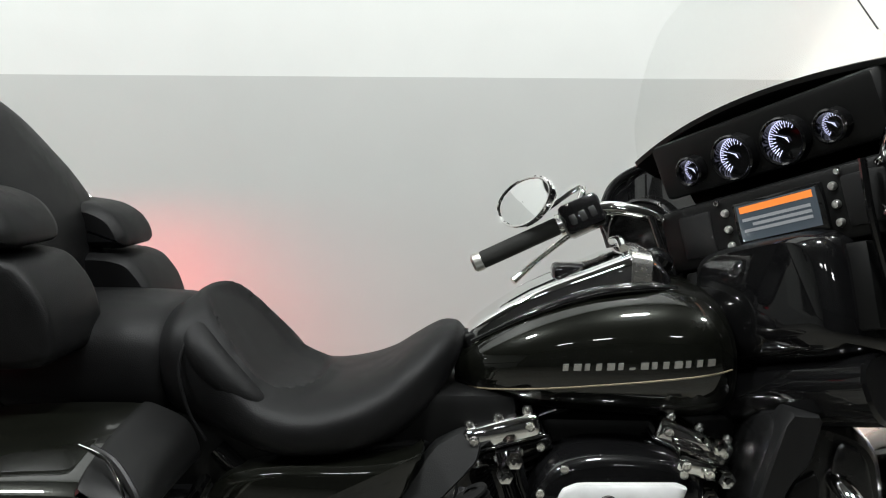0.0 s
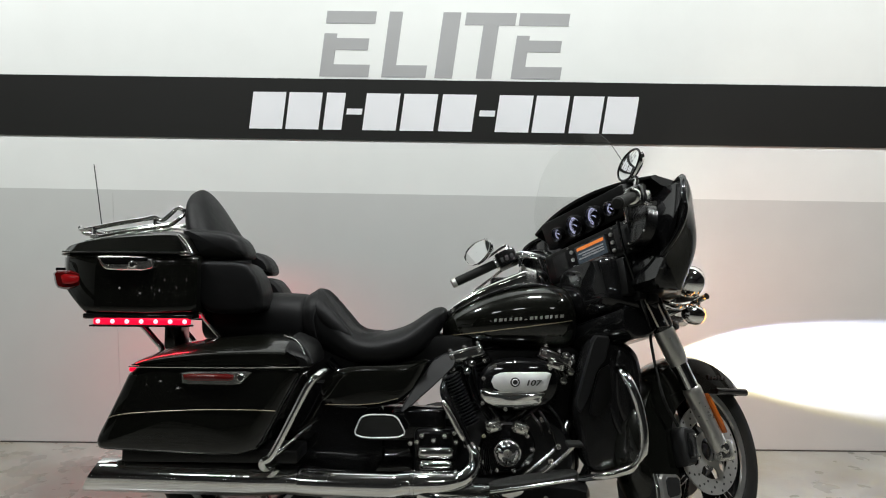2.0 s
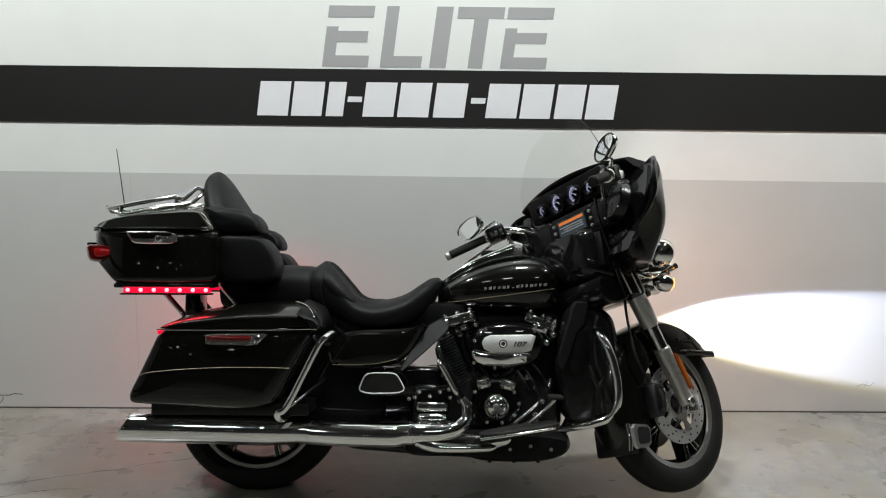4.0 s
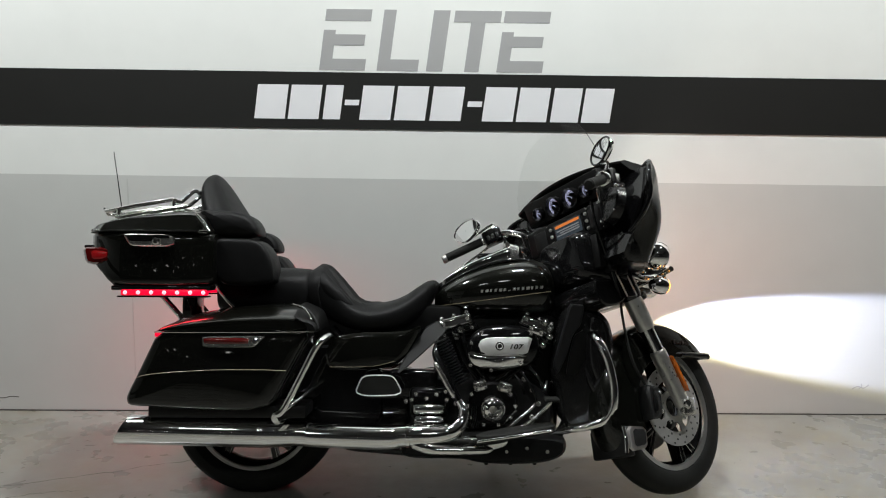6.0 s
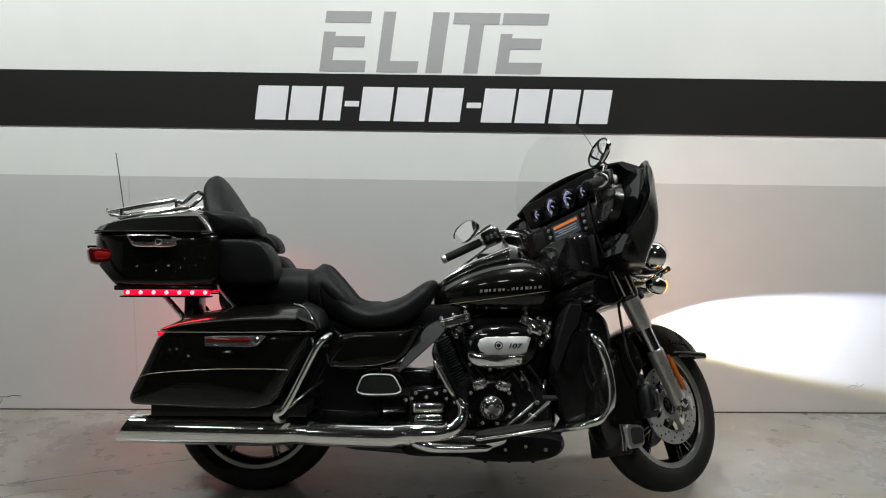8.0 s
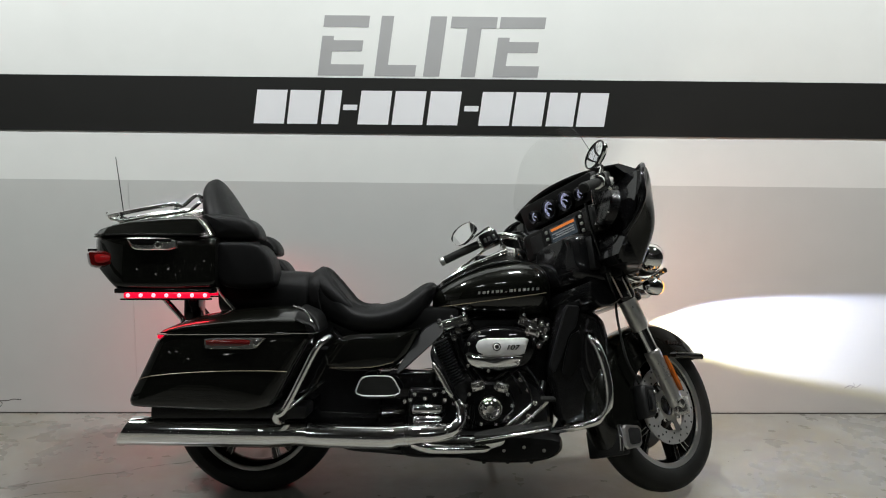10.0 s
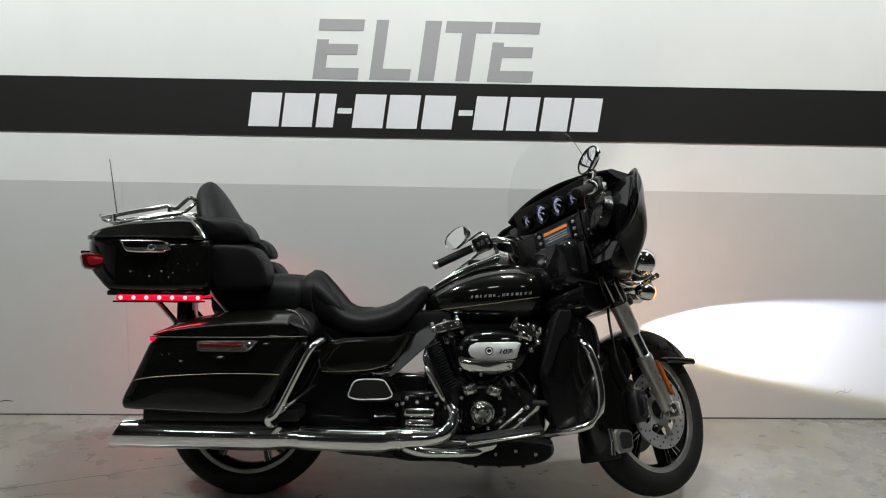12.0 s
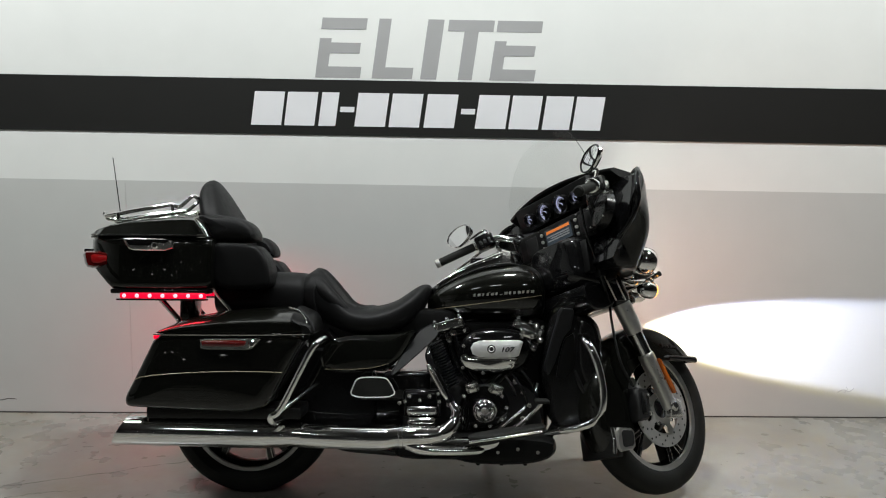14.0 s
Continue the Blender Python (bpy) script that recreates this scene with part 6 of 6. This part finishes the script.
def build_exhaust():
    for s in (-1, 1):
        y = s * 0.315
        bm = bmesh.new()
        loops, n = [], 28
        for x, r, skew in ((-0.42, 0.047, 0.55), (-0.424, 0.052, 0.55), (-0.41, 0.053, 0.5), (-0.34, 0.053, 0.1), (0.06, 0.053, 0), (0.105, 0.053, 0), (0.11, 0.0515, 0), (0.17, 0.046, 0), (0.21, 0.042, 0), (0.225, 0.041, 0)):
            loops.append([(x + skew * r * math.sin(2 * math.pi * k / n), y + r * math.cos(2 * math.pi * k / n), 0.274 + r * math.sin(2 * math.pi * k / n) - 0.02 * (x + 0.45)) for k in range(n)])
        rings(bm, loops, False)
        muffler = part("muffler", bm, "chrome", bike, "long chrome muffler with a slash-cut end")
        # capped black plug imitates the dark inside the muffler
        bm = bmesh.new()
        rings(bm, [[(-0.41 + 0.55 * 0.045 * math.sin(2 * math.pi * k / n), y + 0.045 * math.cos(2 * math.pi * k / n), 0.274 + 0.045 * math.sin(2 * math.pi * k / n)) for k in range(n)], [(-0.25, y + 0.03 * math.cos(2 * math.pi * k / n), 0.27 + 0.03 * math.sin(2 * math.pi * k / n)) for k in range(n)]])
        part("muffler_plug", bm, "ink", muffler, "black plug in place of the dark muffler opening")
        part("clamp", lathe(bmesh.new(), [(0.041, -0.02), (0.0445, -0.018), (0.0445, 0.014), (0.041, 0.016)], turned((0.222, y, 0.2605), (1, 0, -0.02)), 28), "chrome", muffler, "chrome clamp band")
    y = -0.305
    pipe = part("exhaust_pipe", tube(bmesh.new(), [(0.2, -0.315, 0.262), (0.25, -0.314, 0.256), (0.4, -0.31, 0.25), (0.53, y, 0.247), (0.57, y, 0.252), (0.63, y, 0.254), (0.70, -0.30, 0.256), (0.765, -0.29, 0.27), (0.797, -0.28, 0.306), (0.80, -0.275, 0.345), (0.785, -0.265, 0.372)], [0.041, 0.043, 0.043, 0.043, 0.040, 0.040, 0.036, 0.030, 0.023, 0.018, 0.014], 24), "chrome", bike, "chrome exhaust pipe and heat shields")
    for x0 in (0.6, 0.745):
        part("shield_clamp", lathe(bmesh.new(), [(0.040, -0.008), (0.0425, -0.006), (0.0425, 0.006), (0.040, 0.008)], turned((x0, y if x0 < 0.7 else -0.293, 0.2535 if x0 < 0.7 else 0.264), (1, 0, 0.02 if x0 < 0.7 else 0.2)), 28) if x0 < 0.7 else lathe(bmesh.new(), [(0.031, -0.006), (0.034, -0.004), (0.034, 0.004), (0.031, 0.006)], turned((x0, -0.293, 0.2645), (1, 0, 0.25)), 28), "chrome", pipe, "chrome shield clamp")
    part("lower_shield", tube(bmesh.new(), [(0.62, -0.318, 0.228), (0.66, -0.318, 0.216), (0.70, -0.316, 0.206), (0.80, -0.31, 0.203), (0.88, -0.30, 0.203), (0.905, -0.295, 0.205)], [0.018, 0.022, 0.018, 0.016, 0.014, 0.006], 18, 4), "chrome", pipe, "chrome heat shield of the front pipe")
    # its black stands in for dark reflections in a chrome pipe
    part("header_pipe", tube(bmesh.new(), [(0.79, -0.262, 0.36), (0.765, -0.26, 0.405), (0.735, -0.255, 0.465), (0.70, -0.235, 0.535), (0.71, -0.19, 0.58)], 0.015, 14), "gloss", pipe, "header pipe, black in place of dark reflections in chrome")
    part("heat_shield", tube(bmesh.new(), [(0.695, -0.272, 0.514), (0.702, -0.285, 0.503), (0.732, -0.286, 0.45), (0.761, -0.285, 0.398), (0.766, -0.273, 0.388)], [0.004, 0.009, 0.01, 0.009, 0.004], 18), "polished", pipe, "chrome heat shield")
    part("lower_pipe", tube(bmesh.new(), [(0.62, y, 0.24), (0.72, -0.29, 0.222), (0.88, -0.25, 0.215), (0.98, -0.2, 0.23), (1.08, -0.12, 0.29), (1.13, -0.08, 0.42)], [0.034, 0.034, 0.03, 0.026, 0.024, 0.024], 18), "chrome", pipe, "chrome front header pipe")


build_exhaust()


def build_lower():
    for s in (-1, 1):
        y = lambda v, s=s: s * v
        inward = Matrix.Translation((-0.0253, y(-0.111), -0.0281)) @ Matrix.Scale(1.0343, 4)
        shape = rounded([(1.165, 0.715), (1.235, 0.721), (1.297, 0.702), (1.333, 0.667), (1.347, 0.602), (1.352, 0.519), (1.352, 0.39), (1.321, 0.322), (1.255, 0.289), (1.183, 0.277), (1.15, 0.313), (1.138, 0.416), (1.112, 0.477), (1.138, 0.601)], 2, 0.2)
        leg = part("lower_fairing", pillow(bmesh.new(), shape, [(y(0.14), 0.02), (y(0.16), 0), (y(0.265), 0.0), (y(0.29), 0.006), (y(0.304), 0.018)], dome=0.006), "leg", bike, "dark moulded lower leg fairing")
        leg.matrix_basis = inward
        strip = rounded([(1.183, 0.73), (1.236, 0.727), (1.222, 0.654), (1.193, 0.619), (1.168, 0.537), (1.139, 0.478), (1.122, 0.505), (1.15, 0.612)], 1, 0.15)
        vent = part("vent_panel", pillow(bmesh.new(), strip, [(y(0.27), 0.0), (y(0.318), 0.0), (y(0.323), 0.004)]), "vent", bike, "matt dark grey vent panel on the leg fairing")
        vent.matrix_basis = inward
        # solid dark plate imitates the shade inside a vent opening
        part("vent_shade_plate", pillow(bmesh.new(), rounded([(1.197, 0.617), (1.236, 0.64), (1.238, 0.521), (1.197, 0.468), (1.168, 0.478), (1.176, 0.53)], 1, 0.15), [(y(0.30), 0.0), (y(0.3135), 0.0), (y(0.315), 0.002)]), "inner", vent, "dark plate in place of the shaded vent opening")
        part("glove_door", pillow(bmesh.new(), rounded([(1.252, 0.688), (1.298, 0.672), (1.318, 0.60), (1.322, 0.47), (1.30, 0.41), (1.255, 0.50)], 2, 0.2), [(y(0.29), 0.0), (y(0.314), 0.0), (y(0.318), 0.004)], dome=0.004), "leg", leg, "flush storage door")
        part("leg_crease", tube(bmesh.new(), [(1.238, y(0.312), 0.50), (1.258, y(0.316), 0.44), (1.30, y(0.312), 0.375)], [0.006, 0.009, 0.004], 8, 4), "leg", leg, "moulded ridge")
        bm = bmesh.new()
        tube(bm, [(1.235, y(0.10), 0.645), (1.25, y(0.24), 0.64), (1.268, y(0.335), 0.615), (1.29, y(0.372), 0.575), (1.312, y(0.38), 0.51), (1.326, y(0.382), 0.43), (1.323, y(0.38), 0.368), (1.298, y(0.37), 0.325), (1.25, y(0.355), 0.302), (1.195, y(0.335), 0.285), (1.12, y(0.24), 0.255), (1.08, y(0.12), 0.23)], [0.0155] * 8 + [0.0145, 0.012, 0.0105, 0.0105], 16)
        part("engine_guard", bm, "chrome", bike, "bent chrome engine guard bar").matrix_basis = inward
        m = Matrix.Translation((0.985, y(0.325), 0.27)) @ Matrix.Rotation(radians(-9), 4, "Y")
        board = part("footboard", pillow(bmesh.new(), rounded([(-0.14, -0.05), (0.13, -0.05), (0.15, 0), (0.13, 0.06), (-0.14, 0.06)], 2), [(-0.014, 0.006), (-0.008, 0), (0.008, 0), (0.012, 0.005)], lambda u, v, h, m=m: m @ Vector((u, v, h))), "rubber", bike, "black rider footboard with chrome edge")
        part("board_edge", tube(bmesh.new(), [m @ Vector((-0.14, y(0.056), 0)), m @ Vector((0, y(0.062), 0)), m @ Vector((0.125, y(0.056), 0))], 0.0048, 10, 3), "chrome", board, "chrome edge strip")
        part("board_bracket", tube(bmesh.new(), [(0.93, y(0.30), 0.25), (0.95, y(0.22), 0.235), (0.98, y(0.14), 0.23)], 0.016, 10), "gloss", board, "")
        fold = rounded([(0.416, 0.408), (0.438, 0.468), (0.46, 0.48), (0.54, 0.48), (0.558, 0.47), (0.589, 0.41)], 2, 0.2)
        peg = part("passenger_board", pillow(bmesh.new(), fold, [(y(0.37), 0), (y(0.392), 0), (y(0.398), 0.004)]), "rubber", bike, "folded passenger footboard with a chrome rim")
        peg.matrix_basis = Matrix.Translation((-0.0337, y(-0.1482), -0.0375)) @ Matrix.Scale(1.0458, 4)
        edge = [Vector((p.x, y(0.397), p.y)) for p in fold]
        bm = bmesh.new()
        tube(bm, edge + [edge[0]], 0.0024, 8, 1)
        part("board_rim", bm, "silver", peg, "thin chrome rim")
        part("board_hinge", box(bmesh.new(), (0.45, min(y(0.2), y(0.37)), 0.395), (0.56, max(y(0.2), y(0.37)), 0.425), 0.008), "gloss", peg, "black hinge bracket")
    pedal = part("brake_pedal", tube(bmesh.new(), [(1.0, -0.25, 0.262), (1.036, -0.29, 0.297), (1.08, -0.298, 0.338), (1.115, -0.31, 0.378)], [0.009, 0.0075, 0.007, 0.007], 12), "polished", bike, "chrome brake pedal lever")
    part("pedal_pad", box(bmesh.new(), (1.09, -0.36, 0.383), (1.14, -0.295, 0.396), 0.005), "rubber", pedal, "black pedal pad")
    part("linkage", tube(bmesh.new(), [(0.965, -0.24, 0.27), (0.98, -0.268, 0.29), (1.05, -0.27, 0.349), (1.06, -0.25, 0.36)], 0.0058, 10, 3), "polished", pedal, "chrome rod")
    part("side_stand", tube(bmesh.new(), [(1.0, 0.16, 0.22), (0.97, 0.25, 0.14), (0.94, 0.36, 0.06), (0.955, 0.38, 0.052)], [0.014, 0.013, 0.012, 0.02], 12), "gloss", bike, "black side stand, folded out")


build_lower()
